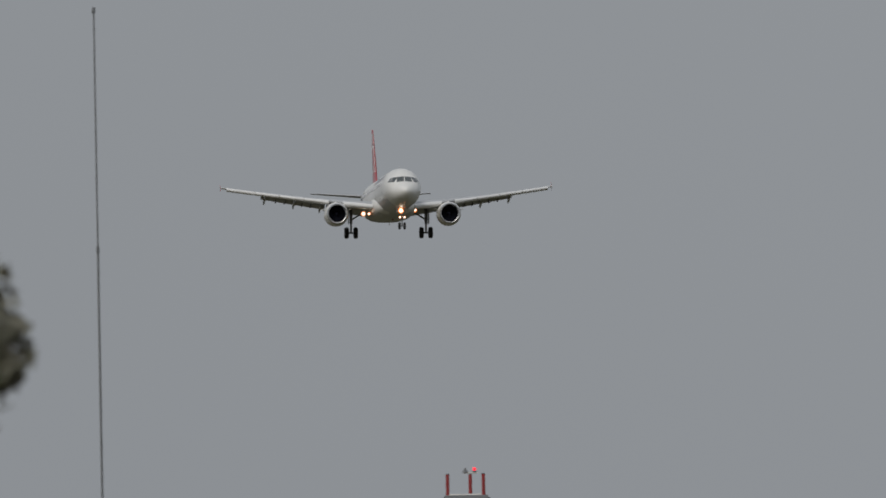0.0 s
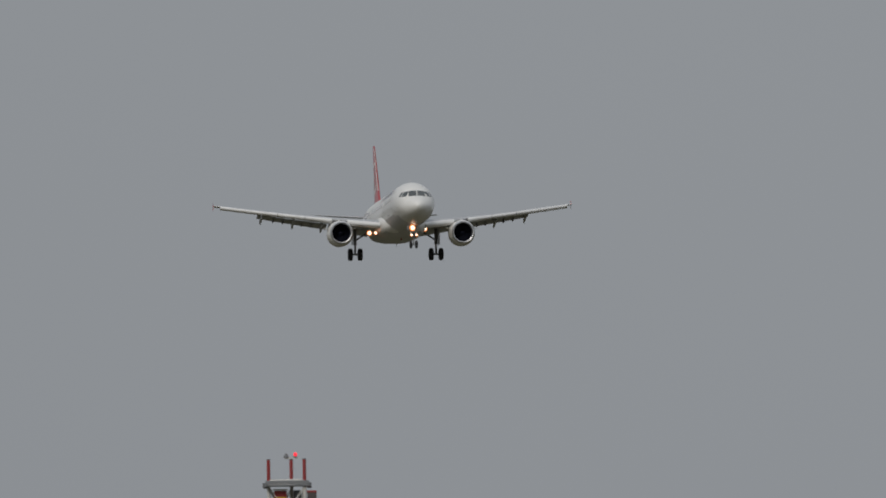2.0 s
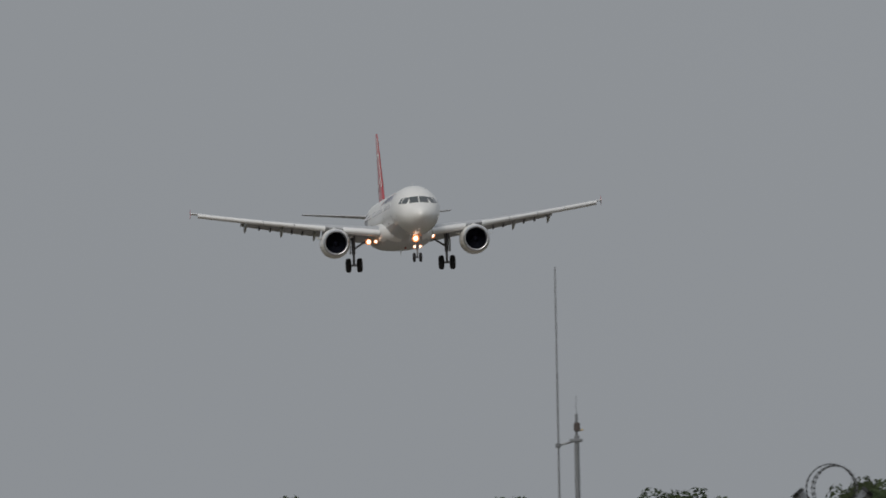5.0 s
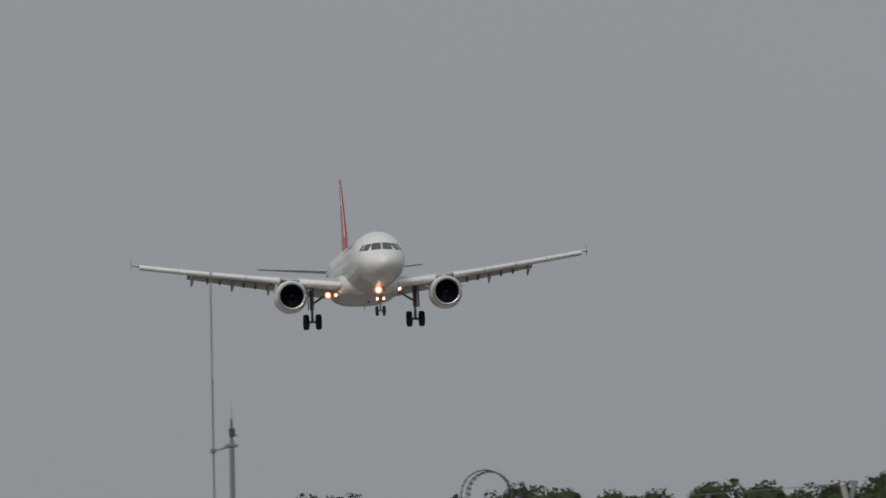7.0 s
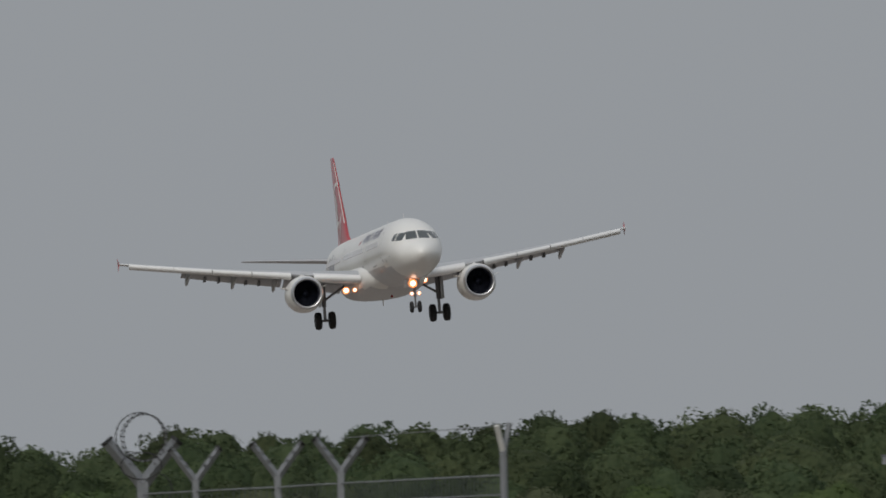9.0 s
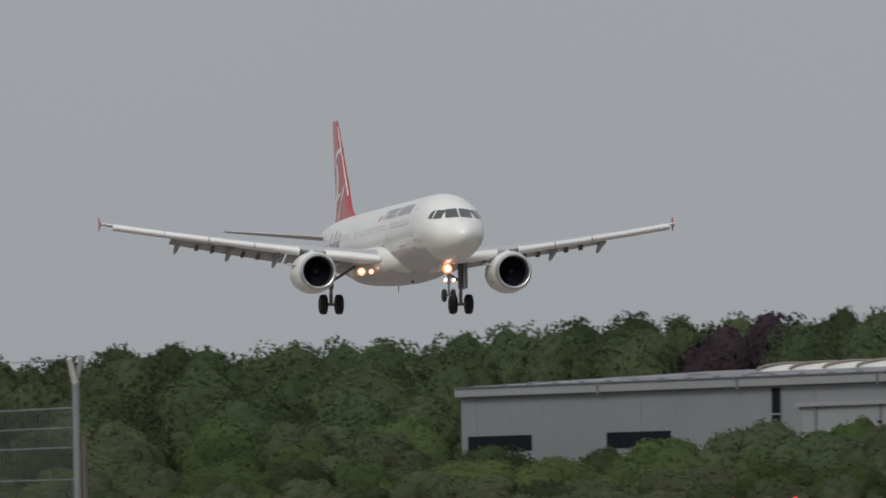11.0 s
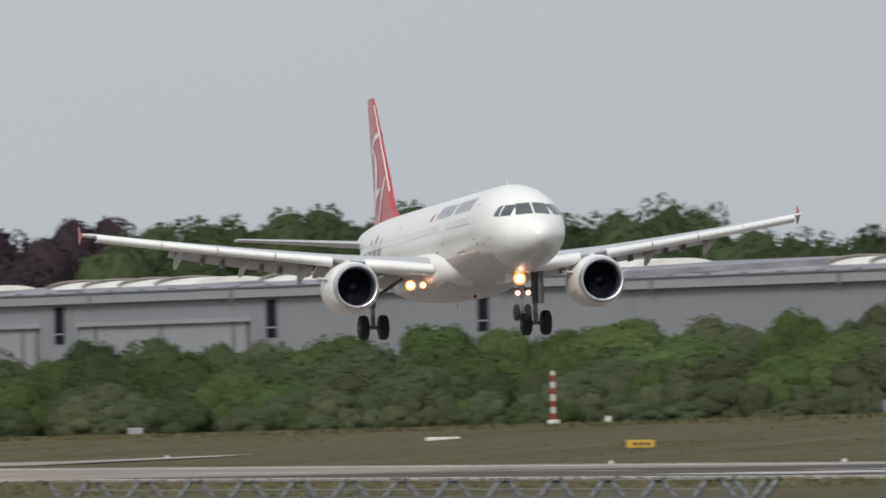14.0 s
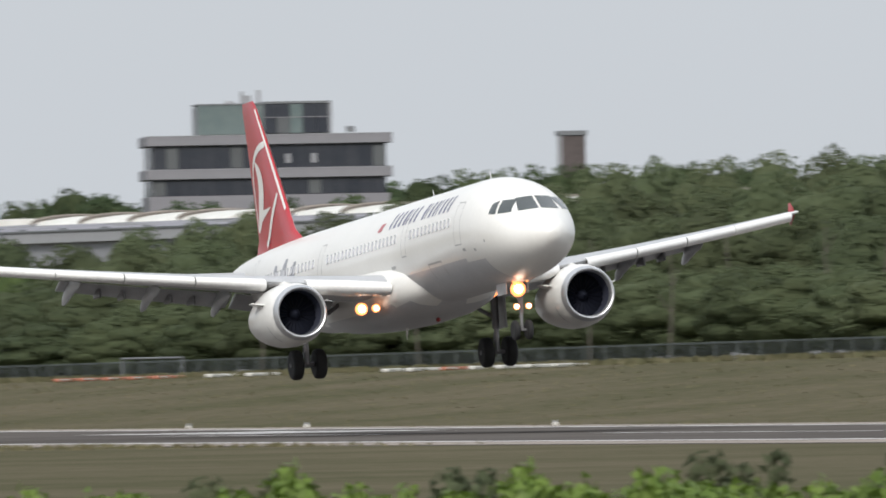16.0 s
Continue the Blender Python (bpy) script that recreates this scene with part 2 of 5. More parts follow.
# ---- ground, runway, taxiway ----
def smooth01(a):
    a = min(1.0, max(0.0, a))
    return a * a * (3 - 2 * a)


def height(x, y):
    """The field: level along the runway, rising towards the bushes on its far side."""
    far = float(np.interp(y, (700, 829, 973, 1100, 1217, 1330, 1450), (3.0, 2.72, 2.15, 1.68, 1.4, 0.6, 0.25)))
    h = smooth01((x - 250) / 52) * far
    h += 0.06 * smooth01((194 - x) / 20) * smooth01((x - 60) / 80) * (1 + 0.8 * math.sin(y * 0.021) * math.sin(x * 0.05 + y * 0.013))
    return h


def ground_sheet():
    xs = sorted({*range(-2600, -200, 300), *range(-200, 40, 20), *range(40, 180, 8), *range(180, 196, 4), 196, 244, 250, *range(254, 320, 6), *range(320, 700, 20), *range(700, 3000, 300)})
    ys = sorted({*range(-600, 0, 200), *range(0, 200, 25), *range(200, 1600, 14), *range(1600, 2400, 50), *range(2400, 4900, 400)})
    bm = bmesh.new()
    grid = [[bm.verts.new((x, y, height(x, y) - (0.06 if 190 <= x <= 250 else 0))) for x in xs] for y in ys]
    for a, b in zip(grid, grid[1:]):
        for i in range(len(xs) - 1):
            bm.faces.new((a[i], a[i + 1], b[i + 1], b[i]))
    tagged(part("ground", bm, GRASS, None, smooth=True), "level airfield grass, dry olive and brown, mown short", "ground", kind="structure")


def strip(bm, x0, x1, y0, y1, z, step=25):
    n = max(1, int((y1 - y0) / step))
    rows = [[bm.verts.new((x, y0 + (y1 - y0) * i / n, z)) for x in (x0, x1)] for i in range(n + 1)]
    for a, b in zip(rows, rows[1:]):
        bm.faces.new((a[0], a[1], b[1], b[0]))


ground_sheet()
RUNWAY_LO, RUNWAY_HI = 189.5, 250.5
bm = bmesh.new()
box(bm, (RUNWAY_LO, -300, -0.3), (RUNWAY_HI, 790, 0.02))
runway = tagged(part("runway", bm, ASPHALT, None), "grey asphalt runway with pale shoulders and worn white lines", "runway", kind="structure")
part("concrete_head", bm_box((RUNWAY_LO, 790.05, -0.3), (RUNWAY_HI, 1480, 0.02)), RUNWAYCONC, runway, "tan concrete runway end")
for name, x0, x1, z, mat in (("shoulder", 189.6, 196.2, 0.025, CONCRETE), ("shoulder", 243.8, 250.4, 0.025, CONCRETE), ("edge_line", 197.0, 198.8, 0.026, MARKING), ("edge_line", 241.2, 243.2, 0.026, MARKING)):
    bm = bmesh.new()
    strip(bm, x0, x1, -300, 1480, z)
    part(name, bm, mat, runway)
for k in range(28):  # centre line dashes
    bm = bmesh.new()
    strip(bm, 219.55, 220.45, -60 + 55 * k, -60 + 55 * k + 30, 0.026)
    part("centre_dash", bm, MARKING, runway)
for k in range(6):  # touchdown zone bars
    for side in (-1, 1):
        bm = bmesh.new()
        x = 220 + side * (7.0 + 3.3 * (k % 3))
        y0 = 690 if k < 3 else 960
        strip(bm, x - 1.2, x + 1.2, y0, y0 + 24, 0.027)
        part("touchdown_bar", bm, MARKING, runway)
# the exit taxiway that leaves the far side of the runway
bm = bmesh.new()
rows = []
for x0, x1, y in ((249.8, 257, 1480), (249.8, 257, 1300), (249.8, 257, 1200), (249.8, 258, 1100), (249.8, 260, 1060), (251, 262, 1037), (256, 266, 1022), (265, 267.5, 1012)):
    rows.append([bm.verts.new((x, y, height(x, y) + 0.05)) for x in (x0, (x0 * 2 + x1) / 3, (x0 + 2 * x1) / 3, x1)])
for a, b in zip(rows, rows[1:]):
    for i in range(3):
        bm.faces.new((a[i], a[i + 1], b[i + 1], b[i]))
tagged(part("taxiway", bm, CONCRETE, None), "pale concrete exit taxiway curving off the runway", "taxiway", kind="structure")


# ---- the airliner: x to its right wing, y forward, z up; y = 0 at the main wheels ----
NOSE = 21.98
TOP = ((0, -0.55), (0.05, -0.37), (0.15, -0.24), (0.5, 0.02), (1.0, 0.24), (1.5, 0.45), (2.0, 0.78), (2.5, 1.11), (3.0, 1.37), (4.0, 1.71), (5.0, 1.92), (6.0, 2.03), (7.0, 2.07), (30.5, 2.07), (34.0, 2.05), (38.0, 1.97), (41.0, 1.88), (43.6, 1.72), (44.5, 1.58))
LOW = ((0, -0.55), (0.05, -0.73), (0.15, -0.87), (0.5, -1.15), (1.0, -1.39), (1.6, -1.59), (2.5, -1.80), (3.5, -1.95), (5.0, -2.05), (6.5, -2.07), (29.5, -2.07), (31.5, -1.93), (34.5, -1.42), (38.0, -0.60), (41.0, 0.26), (43.6, 0.98), (44.5, 1.25))
WIDE = ((0, 0.0), (0.05, 0.19), (0.15, 0.35), (0.5, 0.70), (1.0, 1.01), (1.6, 1.29), (2.3, 1.53), (3.0, 1.70), (4.0, 1.86), (5.2, 1.95), (6.5, 1.975), (30.5, 1.975), (33.0, 1.88), (36.0, 1.58), (39.0, 1.12), (42.0, 0.62), (43.6, 0.36), (44.5, 0.16))


def curve(table, s):
    return float(np.interp(s, [a for a, _ in table], [b for _, b in table]))


def shape(table, s):
    """The table, rounded between its stations."""
    d = 0.05 + 0.12 * min(1.0, s / 2.0) + (0.5 if s > 9 else 0.25 if s > 4 else 0)
    d = min(d, s)
    return (curve(table, s - d) + 2 * curve(table, s) + curve(table, s + d)) / 4


def skin(s, a, out=0.0):
    """A point on the fuselage: s metres behind the nose, a degrees round from the top towards the right wing."""
    t, l, w = shape(TOP, s), shape(LOW, s), shape(WIDE, s)
    c, h = (t + l) / 2, (t - l) / 2
    return ((w + out) * math.sin(radians(a)), NOSE - s, c + (h + out) * math.cos(radians(a)))


def patch(bm, s0, s1, a0, a1, out=0.012, ns=2, na=4, lean=0.0, thick=0.006):
    """A raised panel on the skin between two stations and two angles."""
    for o in (out,):
        rows = [[bm.verts.new(skin(s0 + (s1 - s0) * i / ns + lean * j / na, a0 + (a1 - a0) * j / na, o)) for j in range(na + 1)] for i in range(ns + 1)]
        for a, b in zip(rows, rows[1:]):
            for j in range(na):
                bm.faces.new((a[j], a[j + 1], b[j + 1], b[j]))


def on_side(s, z, side, out):
    t, l, w = shape(TOP, s), shape(LOW, s), shape(WIDE, s)
    c, h = (t + l) / 2, (t - l) / 2
    k = max(-1.0, min(1.0, (z - c) / h))
    return (side * (w * math.sqrt(1 - k * k) + out), NOSE - s, z)


def on_front(x, z, out):
    lo, hi = 0.0, 6.0
    for _ in range(30):
        s = (lo + hi) / 2
        t, l, w = shape(TOP, s), shape(LOW, s), max(1e-6, shape(WIDE, s))
        c, h = (t + l) / 2, max(1e-6, (t - l) / 2)
        if (x / w) ** 2 + ((z - c) / h) ** 2 < 1:
            hi = s
        else:
            lo = s
    return (x, NOSE - hi + out, z + out * 0.6)


def quad_panel(bm, corners, place, n=5):
    """A panel stretched over the skin between four corners."""
    a, b, c, d = (Vector(p) for p in corners)
    rows = [[bm.verts.new(place(*(a.lerp(b, i / n).lerp(d.lerp(c, i / n), j / n)))) for j in range(n + 1)] for i in range(n + 1)]
    for p, q in zip(rows, rows[1:]):
        for j in range(n):
            bm.faces.new((p[j], p[j + 1], q[j + 1], q[j]))


def wing_ring(x, le, chord, z, thick, twist=0.0, n=12):
    """A closed airfoil section across the wing at x."""
    pts = []
    up = [(1 - math.cos(math.pi * i / n)) / 2 for i in range(n + 1)]
    yt = lambda c: 5 * thick * (0.2969 * math.sqrt(c) - 0.126 * c - 0.3516 * c * c + 0.2843 * c ** 3 - 0.1036 * c ** 4)
    for c in up:
        pts.append((c, yt(c)))
    for c in up[-2:0:-1]:
        pts.append((c, -0.75 * yt(c)))
    return [(x, le - chord * c, z + chord * (h - twist * c)) for c, h in pts]


def wing_z(x):
    return -1.22 + 0.132 * (x - 1.98) + 0.0016 * max(0, x - 1.98) ** 2


def wing_le(x):
    return 6.75 - 0.533 * (x - 1.98)


def wing_te(x):
    return float(np.interp(x, (0, 1.98, 6.4, 16.6), (-0.9, -0.75, -0.75, -2.85)))


def build_airliner():
    plane = thing("airliner", "white twin-engine airliner with red tail, wheels down", "airliner")
    # fuselage
    bm = bmesh.new()
    st = [0.012, 0.04, 0.09, 0.16, 0.25, 0.36, 0.5, 0.66, 0.84, 1.02, 1.22, 1.42, 1.62, 1.82, 2.02, 2.25, 2.5, 2.8, 3.1, 3.5, 4.0, 4.6, 5.2, 6.0, 7.0, 8.5, *[10 + 2 * k for k in range(10)], *[29.5 + 0.75 * k for k in range(20)], 44.2, 44.5]
    n = 72
    loft(bm, [[skin(s, 360 * (i + 0.5) / n) for i in range(n)] for s in st])
    bm.normal_update()
    # lower faces of the fuselage take the pale grey
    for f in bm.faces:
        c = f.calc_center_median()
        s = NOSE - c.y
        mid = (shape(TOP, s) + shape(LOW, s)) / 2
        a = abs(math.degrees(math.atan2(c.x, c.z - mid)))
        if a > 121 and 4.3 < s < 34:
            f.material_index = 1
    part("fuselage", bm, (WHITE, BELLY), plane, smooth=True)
    # belly fairing at the wing root
    bm = bmesh.new()
    rings = []
    for y, w, h in ((9.2, 0.3, 0.1), (8.6, 1.35, 0.55), (7.6, 1.95, 0.9), (6.4, 2.25, 1.12), (4.5, 2.4, 1.25), (1.0, 2.45, 1.28), (-2.5, 2.35, 1.2), (-4.6, 1.9, 0.95), (-6.2, 1.1, 0.6), (-7.2, 0.3, 0.2)):
        rings.append([(w * abs(math.cos(q)) ** 0.7 * math.copysign(1, math.cos(q)), y, -1.28 + h * abs(math.sin(q)) ** 0.8 * math.copysign(1, math.sin(q)) * (1.0 if math.sin(q) < 0 else 0.85)) for q in (2 * math.pi * i / 36 for i in range(36))])
    loft(bm, rings)
    # the fairing's lowest faces take the same pale grey
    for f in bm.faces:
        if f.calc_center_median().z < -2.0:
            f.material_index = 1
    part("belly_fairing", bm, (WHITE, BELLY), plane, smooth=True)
    # cockpit panes
    for side in (-1, 1):
        bm = bmesh.new()
        quad_panel(bm, ((side * 0.045, 0.47), (side * 0.80, 0.43), (side * 0.66, 0.96), (side * 0.045, 1.0)), lambda x, z: on_front(x, z, 0.02))
        part("windscreen", bm, GLASS, plane)
        for c in (((1.98, 0.42), (2.55, 0.42), (2.80, 0.93), (2.36, 0.93)), ((2.66, 0.42), (3.12, 0.46), (3.16, 0.86), (2.90, 0.93))):
            bm = bmesh.new()
            quad_panel(bm, c, lambda s, z: on_side(s, z, side, 0.02))
            part("side_pane", bm, GLASS, plane)
    # cabin windows, doors, seams
    me = None
    for k in range(60):
        s = 7.3 + 0.533 * k
        if any(abs(s - d) < 0.75 for d in (6.2, 13.6, 25.5, 38.2)):
            continue
        for side in (-1, 1):
            if me is None:
                bm = bmesh.new()
                box(bm, (-0.02, -0.115, -0.17), (0.004, 0.115, 0.17), 0.05)
                ob = part("cabin_window", bm, CABIN, plane)
                me = ob.data
            else:
                ob = new("cabin_window", me)
                ob.parent = plane
            x, y, z = on_side(s, 0.5, side, 0.006)
            ob.location, ob.rotation_euler = (x, y, z), (0, -0.22 * side, 0)
    for s, w, top, low in ((6.2, 0.82, 54, 102), (13.6, 0.62, 56, 98), (25.5, 0.62, 56, 98), (37.0, 0.76, 52, 98)):
        for side in (-1, 1):
            door = bmesh.new()
            e = 0.03
            for s0, s1, a0, a1 in ((s - w / 2, s - w / 2 + e, top, low), (s + w / 2 - e, s + w / 2, top, low), (s - w / 2, s + w / 2, top, top + 1.2), (s - w / 2, s + w / 2, low - 1.2, low)):
                patch(door, s0, s1, side * a0, side * a1, 0.008, 1, 6)
            part("door_seam", door, SEAM, plane)
    for s0, s1, a0, a1 in ((9.1, 10.9, 112, 114), (9.1, 9.15, 112, 132), (10.85, 10.9, 112, 132), (28.5, 30.0, 112, 114)):
        bm = bmesh.new()
        patch(bm, s0, s1, a0, a1, 0.008, 1, 5)
        part("cargo_door_seam", bm, SEAM, plane)
    for s0, s1, a in ((5.5, 5.85, 106), (4.4, 4.6, 108), (3.3, 3.42, 98), (15.0, 15.6, 104)):
        for side in (-1, 1):
            bm = bmesh.new()
            patch(bm, s0, s1, side * a, side * (a + 3.5), 0.01, 1, 2)
            part("access_panel", bm, SEAM, plane)
    for y, z, h in ((NOSE - 7.6, 2.05, 0.36), (NOSE - 15.5, 2.05, 0.30), (NOSE - 24.0, 2.05, 0.26)):
        bm = bmesh.new()
        rod(bm, (0, y, z - 0.1), (0, y - 0.14, z + h), 0.04, 0.012, 6)
        part("blade_antenna", bm, BELLY, plane)
    bm = bmesh.new()
    rod(bm, (0.0, 1.2, -2.5), (0, 1.1, -3.0), 0.06, 0.02, 6)
    part("blade_antenna", bm, WHITE, plane)
    bm = bmesh.new()
    bmesh.ops.create_uvsphere(bm, u_segments=12, v_segments=8, radius=0.09, matrix=Matrix.Translation((0, 5.6, -2.58)))
    part("beacon", bm, WARNRED, plane, "dark red glass beacon")
    # title: plain bars in the title's colour above the windows; a small red flag; grey swooshes aft
    widths = (0.42, 0.46, 0.46, 0.5, 0.2, 0.42, 0.46, 0, 0.5, 0.2, 0.46, 0.4, 0.2, 0.46, 0.44, 0.42)
    for side in (-1, 1):
        s = 7.7
        seq = widths[::-1] if side > 0 else widths
        for w in seq:
            if w:
                bm = bmesh.new()
                patch(bm, s, s + w * 0.5, side * 42, side * 62, 0.01, 1, 5, lean=0.14 * side)
                part("title_bar", bm, NAVY, plane, "dark blue bar of the title")
            s += w * 1.22 + 0.06 if w else 0.45
        bm = bmesh.new()
        patch(bm, 17.0, 17.55, side * 52, side * 62, 0.01, 1, 3, lean=0.2 * side)
        part("flag", bm, RED, plane, "small red flag panel")
        for k, (s0, a0) in enumerate(((29.4, 66), (30.9, 60), (32.4, 66))):
            bm = bmesh.new()
            rows = []
            for i in range(9):
                q = i / 8
                a = a0 + (110 - a0) * q
                bulge = 0.16 + 0.42 * math.sin(math.pi * min(1, q * 0.6))
                c = s0 + (k - 1) * 0.5 * q * (-1)
                rows.append([bm.verts.new(skin(c + d * bulge, side * a, 0.01)) for d in (-0.95, 0.95)])
            for p, q in zip(rows, rows[1:]):
                bm.faces.new((p[0], p[1], q[1], q[0]))
            part("grey_swoosh", bm, SILVER, plane, "silver grey curved stripe")
    # wings
    for side in (-1, 1):
        wing = bmesh.new()
        xs = [0.6, 1.98, 3.2, 4.8, 6.4, 8.0, 10.0, 12.0, 14.0, 15.6, 16.6]
        rings = []
        for x in xs:
            th = float(np.interp(x, (0.6, 6.4, 16.6), (0.15, 0.118, 0.105)))
            rings.append([(side * p[0], p[1], p[2]) for p in wing_ring(x, wing_le(x), wing_le(x) - wing_te(x), wing_z(x), th, 0.0)])
        loft(wing, rings)
        w = part("right_wing" if side > 0 else "left_wing", wing, WINGGREY, plane, smooth=True)
        for x0, x1 in ((2.15, 5.05), (6.45, 8.85), (8.9, 11.3), (11.35, 13.7), (13.73, 16.5)):
            bm = bmesh.new()
            rings = []
            for x in (x0, (x0 + x1) / 2, x1):
                ch = wing_le(x) - wing_te(x)
                k = 0.13 if x > 2.2 else 0.1
                c = max(0.55, min(0.9, ch * k))
                y, z = wing_le(x) + 0.34 * c + 0.12, wing_z(x) - 0.12 * c - 0.10
                ring = []
                for i in range(13):
                    q = math.pi * (0.05 + 1.15 * i / 12)
                    ring.append((side * x, y - c * 0.75 + c * 0.75 * math.sin(q), z + 0.02 + 0.36 * c * math.cos(q) + 0.05 * c))
                for i in range(12, -1, -1):
                    q = math.pi * (0.05 + 1.15 * i / 12)
                    ring.append((side * x, y - c * 0.75 + c * 0.62 * math.sin(q), z + 0.02 + 0.29 * c * math.cos(q) + 0.05 * c))
                rings.append(ring)
            loft(bm, rings)
            part("slat", bm, SLAT, w, "pale lowered slat", smooth=True)
        for x0, x1 in ((2.45, 6.3), (6.45, 12.9)):
            bm = bmesh.new()
            rings = []
            for x in (x0, (x0 + x1) / 2, x1):
                ch = float(np.interp(x, (2.4, 6.4, 12.9), (1.75, 1.35, 0.95)))
                ring = wing_ring(0, 0, ch, 0, 0.13, n=7)
                q = radians(-20)
                y0, z0 = wing_te(x) + 0.42, wing_z(x) - 0.1
                rings.append([(side * x, y0 + p[1] * math.cos(q) + p[2] * math.sin(q), z0 - p[1] * math.sin(q) + p[2] * math.cos(q)) for p in ring])
            for r in rings:
                for i, p in enumerate(r):
                    zz = wing_z(abs(p[0])) - 0.06
                    r[i] = (p[0], p[1], zz - abs(p[2] - zz) if p[2] > zz + 0.14 else p[2])
            loft(bm, rings)
            part("flap", bm, WINGGREY, w, "lowered grey flap", smooth=True)
        for x in (6.95, 9.6, 12.55):
            bm = bmesh.new()
            prof = ((1.9, 0.02), (1.5, 0.12), (0.8, 0.18), (0.0, 0.20), (-0.6, 0.18), (-1.1, 0.12), (-1.4, 0.03))
            rings = []
            for y, r in prof:
                drop = -0.30 - 0.50 * max(0, -(y - 0.4)) * 0.62
                rings.append([(side * (x + 0.62 * r * math.cos(2 * math.pi * i / 14)), wing_te(x) + 0.35 + y * 0.92, wing_z(x) + drop + 1.55 * r * math.sin(2 * math.pi * i / 14)) for i in range(14)])
            loft(bm, rings)
            part("flap_track_fairing", bm, WINGGREY, w, "drooping canoe-shaped fairing", smooth=True)
        for x in (5.4, 7.9, 8.75, 10.5, 11.4, 4.2):
            bm = bmesh.new()
            box(bm, (side * x - 0.05, wing_te(x) - 0.6, wing_z(x) - 0.6), (side * x + 0.05, wing_te(x) + 0.4, wing_z(x) - 0.28), 0.02)
            part("flap_hinge", bm, STEEL, w)
        bm = bmesh.new()
        zt = wing_z(16.75) + 0.02
        rings = []
        for z, le, ch in ((-0.38, -2.5, 0.25), (0.0, -1.8, 1.0), (0.46, -2.45, 0.3)):
            rings.append([(side * (17.0 + 0.06 * abs(z)) + p[2] * 0.6, p[1], zt + z) for p in wing_ring(0, le, ch, 0, 0.07, n=6)])
        loft(bm, rings)
        part("wingtip_fence", bm, RED, w, "red arrow-shaped wingtip fence", smooth=True)
        bm = bmesh.new()
        loft(bm, [[(side * p[0], p[1], p[2]) for p in wing_ring(x, wing_le(16.6) - (x - 16.6) * 0.9, wing_le(16.6) - wing_te(16.6) - (x - 16.6) * 0.7, wing_z(x), 0.09)] for x in (16.5, 17.0)])
        part("wingtip", bm, SLAT, w, smooth=True)
        # engine
        ex, ey, ez = side * 5.755, 6.87, -2.02
        engine = bmesh.new()
        turned(engine, [(-0.28, 1.07), (-0.45, 1.12), (-0.9, 1.19), (-1.7, 1.23), (-2.6, 1.19), (-3.6, 1.06), (-4.5, 0.88), (-4.9, 0.78), (-4.9, 0.72), (-4.2, 0.74)], (ex, ey, ez), 48)
        eng = part("engine", engine, WHITE, plane, smooth=True)
        bm = bmesh.new()
        turned(bm, [(-0.282, 1.072), (-0.16, 1.045), (-0.06, 1.005), (0.0, 0.955), (-0.02, 0.905), (-0.12, 0.87), (-0.3, 0.855)], (ex, ey, ez), 48)
        part("intake_lip", bm, CHROME, eng, "polished metal intake ring", smooth=True)
        # lining dark blue-grey; disc, blades and spinner near black
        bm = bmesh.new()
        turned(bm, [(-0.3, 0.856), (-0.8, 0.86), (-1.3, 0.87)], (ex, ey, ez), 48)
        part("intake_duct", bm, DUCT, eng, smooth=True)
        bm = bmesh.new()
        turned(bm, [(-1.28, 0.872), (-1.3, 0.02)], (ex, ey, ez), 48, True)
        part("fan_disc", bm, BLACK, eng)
        for k in range(22):
            q = 2 * math.pi * k / 22
            bm = bmesh.new()
            c, s = math.cos(q), math.sin(q)
            vs = [bm.verts.new((ex + c * r - s * t, ey + yy, ez + s * r + c * t)) for r, t, yy in ((0.2, -0.02, -1.02), (0.2, 0.05, -1.2), (0.85, 0.14, -1.24), (0.85, -0.08, -1.06))]
            bm.faces.new(vs)
            part("fan_blade", bm, FANDARK, eng)
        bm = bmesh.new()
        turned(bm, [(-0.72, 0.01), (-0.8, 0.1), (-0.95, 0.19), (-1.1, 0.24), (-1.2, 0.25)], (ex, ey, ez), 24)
        part("spinner", bm, FANDARK, eng, smooth=True)
        bm = bmesh.new()
        turned(bm, [(-4.3, 0.5), (-5.1, 0.42), (-5.7, 0.2), (-6.0, 0.03)], (ex, ey, ez), 24, True)
        part("exhaust_cone", bm, STEEL, eng, smooth=True)
        for q in (0.35, 2.8):
            bm = bmesh.new()
            c, s = math.cos(q), math.sin(q)
            vs = [(ex + 1.24 * c, ey - 1.0, ez + 1.24 * s), (ex + 1.62 * c, ey - 1.55, ez + 1.55 * s), (ex + 1.6 * c, ey - 2.0, ez + 1.52 * s), (ex + 1.2 * c, ey - 2.2, ez + 1.2 * s)]
            t = Vector((-s, 0, c)) * 0.02
            a = [bm.verts.new(Vector(v) + t) for v in vs]
            b = [bm.verts.new(Vector(v) - t) for v in vs]
            bm.faces.new(a)
            bm.faces.new(b[::-1])
            for i in range(4):
                bm.faces.new((a[i], b[i], b[(i + 1) % 4], a[(i + 1) % 4]))
            part("strake", bm, WHITE, eng)
        for y, q0, q1 in ((-0.95, 195, 235), (-0.95, 300, 340), (-2.6, 20, 160)):
            bm = bmesh.new()
            rr = 1.205 if y > -2 else 1.195
            rows = []
            for i in range(9):
                q = radians(q0 + (q1 - q0) * i / 8)
                rows.append([bm.verts.new((ex + rr * math.cos(q), ey + yy, ez + rr * math.sin(q))) for yy in (y, y - 0.05)])
